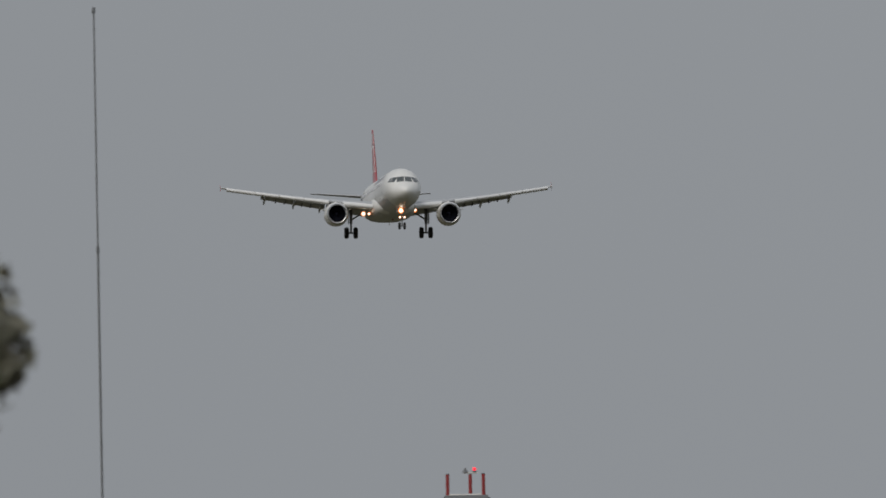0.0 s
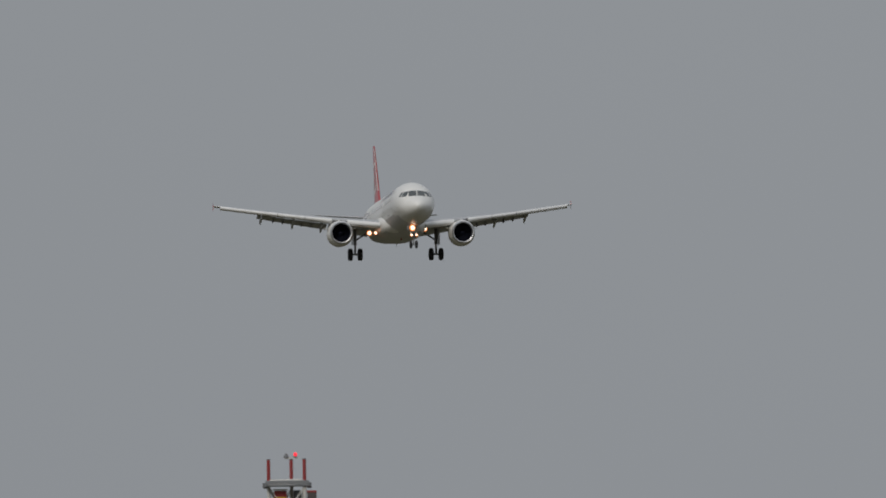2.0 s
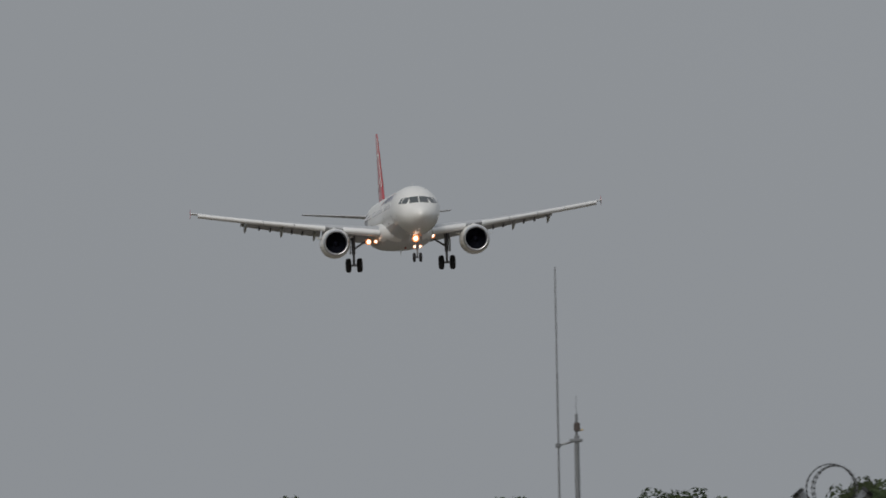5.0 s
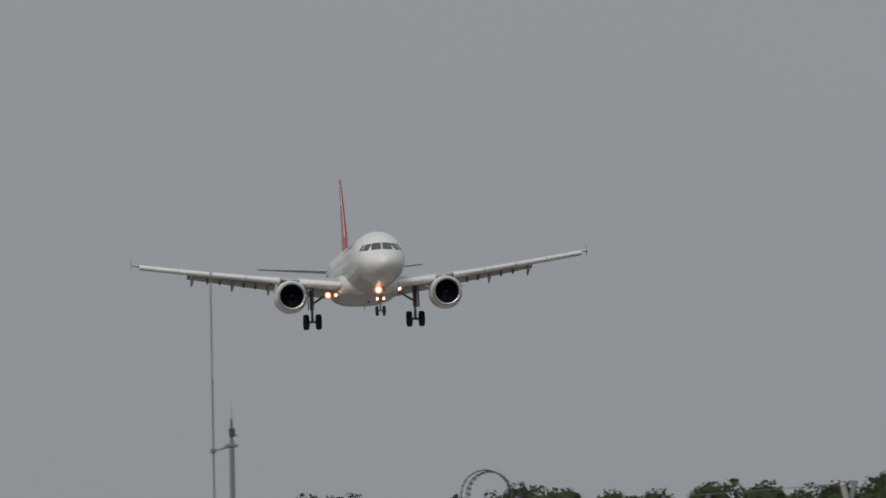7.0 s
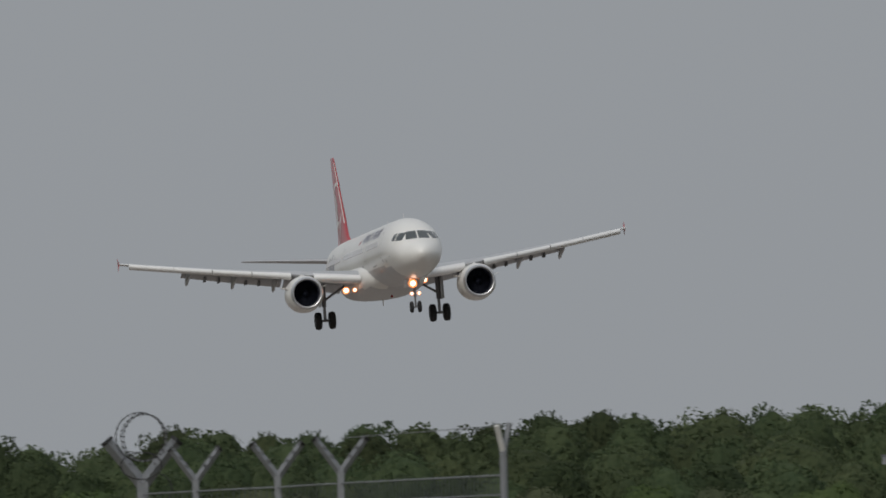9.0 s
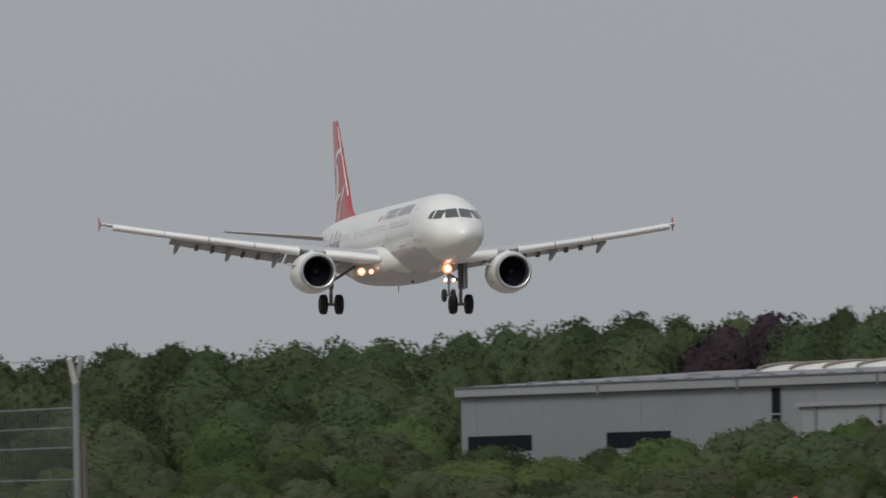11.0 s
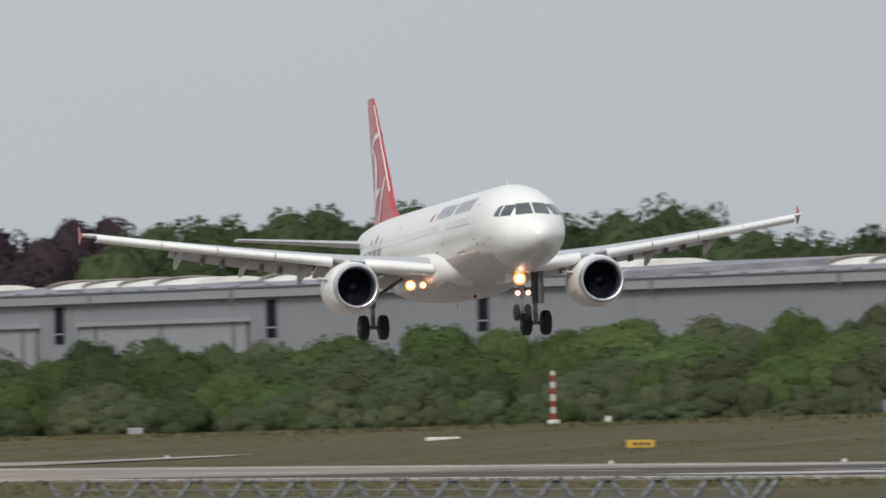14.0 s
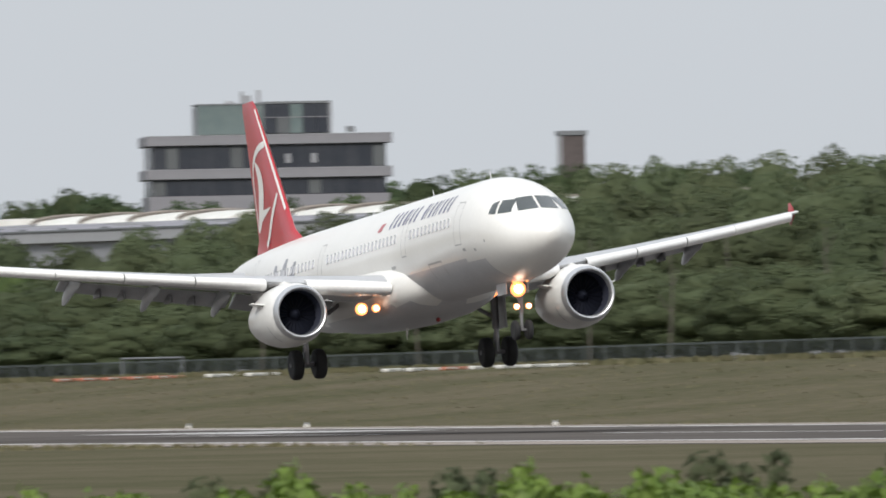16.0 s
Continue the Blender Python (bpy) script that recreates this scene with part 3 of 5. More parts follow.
            for a, b in zip(rows, rows[1:]):
                bm.faces.new((a[0], a[1], b[1], b[0]))
            part("cowl_seam", bm, SEAM, eng)
        bm = bmesh.new()
        for yy, zz in ((-0.5, 0),):
            rings = []
            for x0, y0, y1, z in ((0.17, ey - 1.1, ey - 6.6, ez + 0.95), (0.20, ey - 1.5, ey - 7.0, ez + 1.25), (0.16, ey - 2.6, ey - 7.2, wing_z(5.755) + 0.1)):
                rings.append([(ex + x0 * d, y, z) for d, y in ((0, y0), (0.8, y0 - 0.5), (1, (y0 + y1) / 2), (0.5, y1 + 0.4), (0, y1), (-0.5, y1 + 0.4), (-1, (y0 + y1) / 2), (-0.8, y0 - 0.5))])
            loft(bm, rings)
        part("pylon", bm, WHITE, eng, smooth=True)
        # main landing gear
        gx, gy, gz = side * 3.84, 0.3, -3.66
        gear = part("main_gear", bm_rod((gx, gy, -1.2), (gx, gy, -2.75), 0.17, 0.15, 12), STEEL, plane)
        part("oleo", bm_rod((gx, gy, -2.6), (gx, gy, gz), 0.1, 0.1, 12), RIM, gear)
        part("axle", bm_rod((gx - 0.7, gy, gz), (gx + 0.7, gy, gz), 0.09), STEEL, gear)
        part("side_brace", bm_rod((gx, gy, -2.35), (gx - side * 1.75, gy, -1.25), 0.08), STEEL, gear)
        part("torque_link", bm_rod((gx, gy - 0.1, -2.7), (gx, gy - 0.42, -3.15), 0.05), STEEL, gear)
        part("torque_link", bm_rod((gx, gy - 0.42, -3.15), (gx, gy - 0.1, -3.55), 0.05), STEEL, gear)
        part("gear_door", bm_box((gx + side * 0.24, gy - 0.55, -2.75), (gx + side * 0.29, gy + 0.55, -1.25), 0.02), WINGGREY, gear)
        for d in (-1, 1):
            bm = bmesh.new()
            wx = gx + d * 0.465
            for q in range(1):
                rings = []
                for x, r in ((-0.2, 0.36), (-0.21, 0.47), (-0.17, 0.55), (-0.08, 0.582), (0.08, 0.582), (0.17, 0.55), (0.21, 0.47), (0.2, 0.36)):
                    rings.append([(wx + x, gy + r * math.cos(2 * math.pi * i / 28), gz + r * math.sin(2 * math.pi * i / 28)) for i in range(28)])
                loft(bm, rings)
            tyre = part("tyre", bm, RUBBER, gear, smooth=True)
            part("rim", bm_rod((wx - 0.19, gy, gz), (wx + 0.19, gy, gz), 0.3, 0.3, 20), RIM, tyre)
        # landing lamps at the wing root; an orange glowing disc adds each one's glare
        for lx, lr, rr in ((3.0, 0.15, 0.24), (2.42, 0.10, 0.16)) if side > 0 else ((2.25, 0.15, 0.24),):
            lz = -1.98 if side > 0 else -1.62
            bm = bmesh.new()
            bmesh.ops.create_uvsphere(bm, u_segments=16, v_segments=10, radius=lr, matrix=Matrix.Translation((side * lx, 5.6, lz)) @ Matrix.Diagonal((1, 0.4, 1, 1)))
            part("landing_lamp", bm, LAMP, plane, "glaring warm landing lamp")
            part("lamp_rim", bm_rod((side * lx, 5.45, lz), (side * lx, 5.57, lz), rr, rr, 20), WARMGLOW, plane)
        # tailplane
        bm = bmesh.new()
        loft(bm, [[(side * p[0], p[1], p[2]) for p in wing_ring(x, -17.3 - 0.6 * x, 3.9 - 0.39 * x, 1.0 + 0.095 * x, 0.1, n=10)] for x in (0.2, 2.0, 4.0, 5.8, 6.22)])
        part("tailplane", bm, WINGGREY, plane, smooth=True)
    # fin
    bm = bmesh.new()
    rings = []
    for z, le, ch in ((1.4, -11.6, 8.2), (2.0, -12.2, 7.0), (2.5, -13.4, 5.4), (4.5, -15.0, 4.1), (6.5, -16.65, 2.8), (7.75, -17.7, 2.0), (8.0, -18.05, 1.6)):
        rings.append([(p[2], p[1], z) for p in wing_ring(0, le, ch, 0, 0.075 if z > 2.2 else 0.055)])
    loft(bm, rings)
    part("fin", bm, RED, plane, smooth=True)

    def fin_half(y, z):
        le = float(np.interp(z, (2.0, 2.5, 4.5, 6.5, 7.75), (-12.2, -13.4, -15.0, -16.65, -17.7)))
        ch = float(np.interp(z, (2.0, 2.5, 4.5, 6.5, 7.75), (7.0, 5.4, 4.1, 2.8, 2.0)))
        c = max(0.0, min(1.0, (le - y) / ch))
        return ch * 5 * 0.075 * (0.2969 * math.sqrt(c) - 0.126 * c - 0.3516 * c * c + 0.2843 * c ** 3 - 0.1036 * c ** 4)

    def on_fin(v, f):
        """A place on the fin: v from the tip (0) to the root (1), f from the leading (0) to the trailing edge (1)."""
        z = 8.0 - 6.0 * v
        le = float(np.interp(z, (2.0, 2.5, 4.5, 6.5, 7.75), (-12.6, -13.4, -15.0, -16.65, -17.7)))
        return le - f * float(np.interp(z, (2.0, 2.5, 4.5, 6.5, 7.75), (6.4, 5.4, 4.1, 2.8, 2.0))), z

    def stroke(stations, n=26):
        """A curved stroke through (v, f, half width)."""
        k = [i / (len(stations) - 1) for i in range(len(stations))]
        rows = [[float(np.interp(i / n, k, [q[c] for q in stations])) for c in range(3)] for i in range(n + 1)]
        for _ in range(2):
            rows = [rows[0]] + [[(a[c] + 2 * b[c] + d[c]) / 4 for c in range(3)] for a, b, d in zip(rows, rows[1:], rows[2:])] + [rows[-1]]
        return [(*on_fin(v, f), w) for v, f, w in rows]

    for side in (-1, 1):
        rim_line = stroke(((0.06, 0.05, 0.05), (0.3, 0.045, 0.06), (0.55, 0.04, 0.07), (0.77, 0.035, 0.07)))
        ring = stroke(((0.305, 0.08, 0.13), (0.315, 0.30, 0.14), (0.355, 0.60, 0.13), (0.42, 0.80, 0.11), (0.51, 0.89, 0.09), (0.64, 0.92, 0.08), (0.76, 0.93, 0.07), (0.87, 0.94, 0.06)))
        bird = stroke(((0.40, 0.70, 0.03), (0.48, 0.59, 0.30), (0.56, 0.585, 0.44), (0.65, 0.66, 0.42), (0.74, 0.76, 0.38), (0.81, 0.85, 0.26), (0.87, 0.93, 0.05)))
        beak = stroke(((0.77, 0.76, 0.22), (0.755, 0.60, 0.13), (0.73, 0.38, 0.01)))
        tail_line = stroke(((0.65, 0.10, 0.06), (0.70, 0.20, 0.12), (0.76, 0.33, 0.14), (0.85, 0.50, 0.14), (0.98, 0.70, 0.12)))
        for pts in (rim_line, ring, bird, beak, tail_line):
            bm = bmesh.new()
            rows = []
            for i, (y, z, w) in enumerate(pts):
                a, b = pts[max(0, i - 1)], pts[min(len(pts) - 1, i + 1)]
                d = Vector((b[0] - a[0], b[1] - a[1]))
                d = Vector((-d.y, d.x)) / max(1e-6, d.length)
                rows.append([bm.verts.new((side * (fin_half(y + d.x * w * e, z + d.y * w * e) + 0.015), y + d.x * w * e, z + d.y * w * e)) for e in (-1, 0, 1)])
            for a, b in zip(rows, rows[1:]):
                for j in range(2):
                    bm.faces.new((a[j], a[j + 1], b[j + 1], b[j]))
            part("emblem_stroke", bm, WHITE, plane, "white curved emblem stroke")
    # nose gear
    gear = part("nose_gear", bm_rod((0, 16.95, -1.9), (0, 16.85, -3.2), 0.1, 0.09, 12), STEEL, plane)
    part("oleo", bm_rod((0, 16.85, -3.1), (0, 16.78, -3.85), 0.065, 0.065, 10), RIM, gear)
    part("axle", bm_rod((-0.34, 16.78, -3.85), (0.34, 16.78, -3.85), 0.05), STEEL, gear)
    part("drag_brace", bm_rod((0, 16.9, -2.9), (0, 15.6, -1.9), 0.06), STEEL, gear)
    for d in (-1, 1):
        wx = d * 0.26
        bm = bmesh.new()
        loft(bm, [[(wx + x, 16.78 + r * math.cos(2 * math.pi * i / 24), -3.85 + r * math.sin(2 * math.pi * i / 24)) for i in range(24)] for x, r in ((-0.1, 0.22), (-0.11, 0.31), (-0.06, 0.375), (0.06, 0.375), (0.11, 0.31), (0.1, 0.22))])
        tyre = part("tyre", bm, RUBBER, gear, smooth=True)
        part("rim", bm_rod((wx - 0.09, 16.78, -3.85), (wx + 0.09, 16.78, -3.85), 0.19, 0.19, 16), RIM, tyre)
        part("gear_door", bm_box((d * 0.42 - 0.02, 15.3, -2.45), (d * 0.42 + 0.02, 16.6, -2.0), 0.01), BELLY, gear)
        bm = bmesh.new()
        bmesh.ops.create_uvsphere(bm, u_segments=12, v_segments=8, radius=0.085, matrix=Matrix.Translation((d * 0.24, 17.15, -2.98)))
        part("turn_off_lamp", bm, LAMP, gear, "small glaring white lamp")
        # glowing disc added for the small lamp's glare
        part("lamp_rim", bm_rod((d * 0.24, 17.06, -2.98), (d * 0.24, 17.12, -2.98), 0.12, 0.12, 14), WARMGLOW, gear)
        part("marker_lamp", bm_rod((d * 0.27, 17.0, -2.02), (d * 0.27, 17.08, -2.02), 0.055, 0.05, 10), WARMGLOW, gear, "tiny warm lamp")
    bm = bmesh.new()
    bmesh.ops.create_uvsphere(bm, u_segments=16, v_segments=10, radius=0.17, matrix=Matrix.Translation((0.12, 17.15, -2.32)))
    part("taxi_lamp", bm, LAMP, gear, "glaring warm nose gear lamp")
    # the nose lamp's orange glare, drawn as a glowing disc
    part("lamp_rim", bm_rod((0.12, 17.0, -2.32), (0.12, 17.1, -2.32), 0.29, 0.29, 20), WARMGLOW, gear)
    return plane


airliner = build_airliner()


# ---- things on the field ----
def bearing(azimuth, reach):
    """The ground point that many metres from the camera, at an azimuth from +y towards +x."""
    return reach * math.sin(radians(azimuth)), reach * math.cos(radians(azimuth))


def facing(azimuth, reach, z=None, turn=0.0):
    """A pose there, with x to the right of the camera's sight and y away from it."""
    x, y = bearing(azimuth, reach)
    return pose(x, y, height(x, y) if z is None else z, 0, 0, -azimuth + turn)


def light_tower():
    t = thing("lattice_mast", "red and white lattice mast carrying lamps on the grass", "mast", facing(7.1525, 700, -0.03))
    legs = ((-0.845, 0.0), (0.05, 0.6), (0.565, -0.4))
    for px, py in legs:
        leg = part("leg", bm_rod((px, py, 0), (px, py, 10.15), 0.095, 0.075, 10), WARNWHITE, t)
        for z0, z1 in ((0.4, 2.0), (3.6, 5.2), (6.6, 7.4), (8.39, 9.28)):
            part("red_band", bm_rod((px, py, z0), (px, py, z1), 0.105, 0.100, 10), WARNRED, leg, "weathered red band")
        part("red_post", bm_rod((px, py, 10.35), (px, py, 11.18), 0.072, 0.072, 10), WARNRED, leg, "dark red lamp post")
        part("post_cap", bm_rod((px, py, 11.18), (px, py, 11.22), 0.08, 0.07, 10), CLADDARK, leg)
    for z, r in ((9.42, 0.045), (6.0, 0.04), (3.0, 0.04), (10.18, 0.06), (10.36, 0.05)):
        for a, b in zip(legs, legs[1:] + legs[:1]):
            part("rail", bm_rod((*a, z), (*b, z), r), WARNWHITE, t)
    part("platform", bm_box((-1.0, -0.55, 10.12), (0.76, 0.75, 10.2), 0.02), GALV, t, "grey grating platform")
    part("toe_board", bm_box((-0.98, -0.56, 10.21), (0.74, -0.52, 10.36), 0.01), GALV, t)
    for x in (-0.99, 0.75):
        part("collar_plate", bm_box((x - 0.09, -0.2, 10.05), (x + 0.09, 0.2, 10.28), 0.03), CLADDARK, t)
    for (ax, ay), (bx, by) in zip(legs, legs[1:] + legs[:1]):
        part("diagonal", bm_rod((ax, ay, 10.1), ((ax * 2 + bx) / 3, (ay * 2 + by) / 3, 9.45), 0.035), WARNWHITE, t)
        part("diagonal", bm_rod((bx, by, 10.1), ((ax + bx * 2) / 3, (ay + by * 2) / 3, 9.45), 0.035), WARNWHITE, t)
        for k in range(3):
            z0 = 9.4 - 3.1 * k
            p, q = ((ax, ay), (bx, by)) if k % 2 else ((bx, by), (ax, ay))
            part("diagonal", bm_rod((*p, z0), (*q, z0 - 3.0), 0.022), WARNWHITE, t)
    for x, dx in ((-0.33, -0.12), (0.30, 0.1)):
        part("cable", bm_rod((x, 0.1, 9.42), (x + dx, 0.1, 7.9), 0.025, 0.025, 6), WARNWHITE, t, "slack pale cable")
    lamp_box = part("equipment_box", bm_box((-0.64, -0.1, 9.52), (-0.14, 0.3, 9.96), 0.03), WARNRED, t, "dull red and olive equipment box")
    part("box_front", bm_box((-0.60, -0.115, 9.54), (-0.18, -0.102, 9.72)), YELLOW, lamp_box, "dull yellow lower front")
    part("box_lid", bm_box((-0.68, -0.14, 9.97), (-0.1, 0.34, 10.03), 0.02), WARNWHITE, lamp_box)
    part("equipment_box", bm_box((0.13, 0.3, 9.5), (0.42, 0.6, 9.98), 0.03), CLADDARK, t, "dark grey equipment box")
    side_box = part("equipment_box", bm_box((0.66, -0.5, 9.53), (1.03, -0.1, 9.92), 0.02), BRICK, t, "brown equipment box with a red top")
    part("box_lid", bm_box((0.65, -0.51, 9.87), (1.04, -0.09, 9.95), 0.01), WARNRED, side_box)
    part("lamp_arm", bm_box((-0.22, 0.55, 11.22), (0.34, 0.65, 11.27)), WARNWHITE, t)
    part("dark_lamp", bm_rod((-0.145, 0.6, 11.27), (-0.145, 0.6, 11.44), 0.12, 0.03, 10), CLADDARK, t, "unlit dark lamp head")
    part("lamp_base", bm_rod((0.22, 0.6, 11.27), (0.22, 0.6, 11.32), 0.08, 0.08, 10), CLADDARK, t)
    bm = bmesh.new()
    bmesh.ops.create_uvsphere(bm, u_segments=12, v_segments=8, radius=0.075, matrix=Matrix.Translation((0.22, 0.6, 11.39)))
    part("red_lamp", bm, BEACON, t, "lit red obstruction lamp")


def whip(name_at, z_top, r, parts):
    t = thing("whip_antenna", "thin grey whip antenna standing on the grass", "antenna", name_at)
    z0 = 0.0
    for k in range(parts):
        z1 = z_top * (0.42, 0.74, 1.0)[k] if parts == 3 else z_top
        part("section", bm_rod((0, 0, z0), (0, 0, z1), r * (1.0, 0.8, 0.6)[k], r * (1.0, 0.8, 0.55)[k], 8), GALV, t)
        part("collar", bm_rod((0, 0, z1 - 0.05), (0, 0, z1 + 0.02), r * 1.15, r * 1.0, 8), CLADDARK, t)
        z0 = z1
    part("foot", bm_box((-0.15, -0.15, 0), (0.15, 0.15, 0.12), 0.02), CONCRETE, t)


def wind_mast():
    m = facing(9.2625, 300)
    t = thing("sensor_mast", "grey steel mast with a small sensor and whip antenna", "mast", m)
    part("pole", bm_rod((0, 0, 0), (0, 0, 6.1), 0.05, 0.042, 12), GALV, t)
    part("pole", bm_rod((0, 0, 6.05), (0, 0, 6.47), 0.026, 0.024, 10), CLADDARK, t, "dark thin pole top")
    part("sensor", bm_box((-0.045, -0.05, 6.17), (0.06, 0.05, 6.32), 0.015), BRICK, t, "small brown sensor head")
    part("sensor_bracket", bm_rod((0.03, 0, 6.18), (0.11, 0, 6.2), 0.012), YELLOW, t, "short yellow bracket")
    part("bracket", bm_box((-0.12, -0.06, 5.99), (0.10, 0.06, 6.05), 0.01), GALV, t)
    part("arm", bm_rod((-0.31, 0, 5.94), (0, 0, 6.02), 0.018), GALV, t)
    part("clamp", bm_box((-0.36, -0.03, 5.9), (-0.27, 0.03, 5.98), 0.01), CLADDARK, t)
    part("spike", bm_rod((0, 0, 6.47), (0, 0, 6.78), 0.006, 0.004, 6), GALV, t)
    for z0, z1, r in ((0, 4.6, 0.021), (4.6, 7.15, 0.016), (7.15, 8.95, 0.012)):
        part("whip", bm_rod((-0.31, 0, z0), (-0.31, 0, z1), r, r * 0.95, 8), GALV, t)
    part("foot", bm_box((-0.45, -0.2, -0.05), (0.2, 0.2, 0.1), 0.02), CONCRETE, t)


def y_post(name, m, z_fork, span, rise, r=0.035, stub=False):
    """A fence post with two slanting arms at its top."""
    t = thing(name, "grey concrete-coloured fence post with a forked top", "fence post", m, "posts of the airfield fence")
    part("post", bm_box((-r, -r, 0), (r, r, z_fork), 0.008), GALV, t)
    for d in (-1, 1):
        bm = bmesh.new()
        rod(bm, (0, 0, z_fork - 0.03), (d * span, 0, z_fork + rise), r * 1.15, r, 4)
        arm = part("arm", bm, GALV, t)
        part("end_cap", bm_rod((d * span * 0.96, 0, z_fork + rise * 0.96), (d * span * 1.03, 0, z_fork + rise * 1.03), r * 1.25, r * 1.1, 4), BLACK, arm, "black plastic end cap")
        for k in (0.35, 0.62, 0.88):
            part("wire_clip", bm_box((d * span * k - 0.012, -0.05, z_fork + rise * k + 0.02), (d * span * k + 0.012, 0.05, z_fork + rise * k + 0.045)), CLADDARK, arm)
    return t


def wires(name, label, pts_list, r, mat):
    t = thing(name, label, "wire")
    for pts in pts_list:
        bm = bmesh.new()
        for a, b in zip(pts, pts[1:]):
            rod(bm, a, b, r, r, 5)
        part("strand", bm, mat, t)
    return t


def near_fence():
    posts = ((10.0825, 183.0), (10.253, 179.3), (10.517, 174.6), (10.721, 169.8))
    for k, (a, r) in enumerate(posts):
        y_post("forked_fence_post", facing(a, r, 0, 0.0), 3.68, 0.245 if k else 0.36, 0.30 if k else 0.42, 0.034 if k else 0.06)
    t = thing("fence_post", "galvanised corner post with a narrow forked top", "fence post", facing(11.245, 161.5), "posts of the airfield fence")
    part("post", bm_rod((0, 0, 0), (0, 0, 3.78), 0.035, 0.035, 10), GALV, t)
    part("arm", bm_rod((0, 0, 3.75), (-0.055, -0.1, 4.0), 0.028, 0.026, 6), WARNWHITE, t, "pale drilled arm")
    part("arm", bm_rod((0, 0, 3.75), (0.06, 0.1, 4.02), 0.026, 0.026, 6), CLADDARK, t)
    part("strut", bm_rod((0.09, 0.1, 0), (0.06, 0.02, 3.3), 0.05, 0.03, 8), BARK, t, "brown leaning strut")
    # welded mesh panels with rails
    line = [*posts, (11.245, 161.5)]
    for k, ((a0, r0), (a1, r1)) in enumerate(zip(line, line[1:])):
        p0, p1 = Vector((*bearing(a0, r0), 0)), Vector((*bearing(a1, r1), 0))
        pn = thing("wire_fence", "grey welded wire fence panel between forked posts", "fence", None, "bays of the airfield fence")
        for z in (3.55, 3.37, 3.19, 2.9, 2.5):
            part("rail", bm_rod((*p0.xy, z), (*p1.xy, z), 0.008, 0.008, 5), GALV, pn)
        bm = bmesh.new()
        n = int((p1 - p0).length / (0.18 if k == 3 else 0.3))
        for i in range(1, n):
            q = p0.lerp(p1, i / n)
            rod(bm, (*q.xy, 0.1), (*q.xy, 3.55), 0.006 if k == 3 else 0.0042, 0.006 if k == 3 else 0.0042, 4)
        tagged(part("wire_mesh", bm, FENCEGREY, pn), kind="stuff")
        if k == 3:
            for f in (0.34, 0.42):
                q = p0.lerp(p1, f)
                part("panel_upright", bm_rod((*q.xy, 0), (*q.xy, 3.37), 0.014, 0.014, 6), GALV, pn)
    a, b = Vector((*bearing(10.721, 169.8), 3.98)), Vector((*bearing(11.245, 161.5), 4.0))
    wires("barbed_wire", "thin strand of barbed wire between fence arms", [[a.lerp(b, i / 6) for i in range(7)]], 0.004, CLADDARK)
    # coil of razor wire on the first fork
    m = facing(10.0825, 182.9, 3.72)
    coil = thing("razor_wire_coil", "dark coil of razor wire resting in a fence fork", "razor wire", m)
    rnd = random.Random(4)
    for k, (cx, cz, rx, rz, cy) in enumerate(((-0.02, 0.42, 0.25, 0.25, 0.0), (0.02, 0.41, 0.235, 0.245, -0.08), (0.03, 0.41, 0.22, 0.24, 0.1), (-0.01, 0.12, 0.21, 0.14, -0.15), (0.1, -0.12, 0.2, 0.17, 0.05))):
        bm = bmesh.new()
        pts = []
        turns = 26 if k < 4 else 15
        for i in range(turns + 1):
            q = 2 * math.pi * i / 26 + k
            pts.append(Vector((cx + rx * math.cos(q), cy + 0.05 * math.sin(q * 0.5), cz + rz * math.sin(q))))
        for a, b in zip(pts, pts[1:]):
            rod(bm, a, b, 0.0055, 0.0055, 4)
        loop = part("loop", bm, BLACK if k in (0, 3, 4) else CLADDARK, coil)
        bm = bmesh.new()
        for i in range(len(pts) - 1):
            p = pts[i].lerp(pts[i + 1], 0.5)
            d = (pts[i + 1] - pts[i]).normalized()
            box(bm, p - Vector((0.012, 0.005, 0.007)), p + Vector((0.012, 0.005, 0.007)))
        tagged(part("barb_strip", bm, BLACK, loop), kind="stuff")


def low_fence():
    """The fence that crosses below the runway's line: forked posts with strands between the arms."""
    tips = {(-1, k): [] for k in range(3)} | {(1, k): [] for k in range(3)}
    for k in range(-4, 11):
        a, r = 14.86 + 0.1655 * k, 221 - 2.4 * k
        if k > 8:
            a, r = 16.335 + 0.04 * (k - 8), 200 + 1.5 * (k - 8)
        y_post("forked_fence_post", facing(a, r), 1.5, 0.27, 0.33, 0.032)
        x, y = bearing(a, r)
        for d in (-1, 1):
            for j, f in enumerate((0.3, 0.62, 0.95)):
                tips[(d, j)].append(Vector((x + d * 0.28 * f * math.cos(radians(a)), y - d * 0.28 * f * math.sin(radians(a)), 1.52 + 0.33 * f)))
    wires("barbed_wire", "strands of barbed wire strung along forked posts", list(tips.values()), 0.0045, GALV)
    x0, y0 = bearing(14.198, 230.6)
    x1, y1 = bearing(16.2, 201.8)
    rails = [[Vector((x0, y0, z)), Vector((x1, y1, z))] for z in (1.46, 1.3, 1.05, 0.7, 0.35)]
    wires("fence_wire", "straight grey fence wires below forked posts", rails, 0.006, GALV)


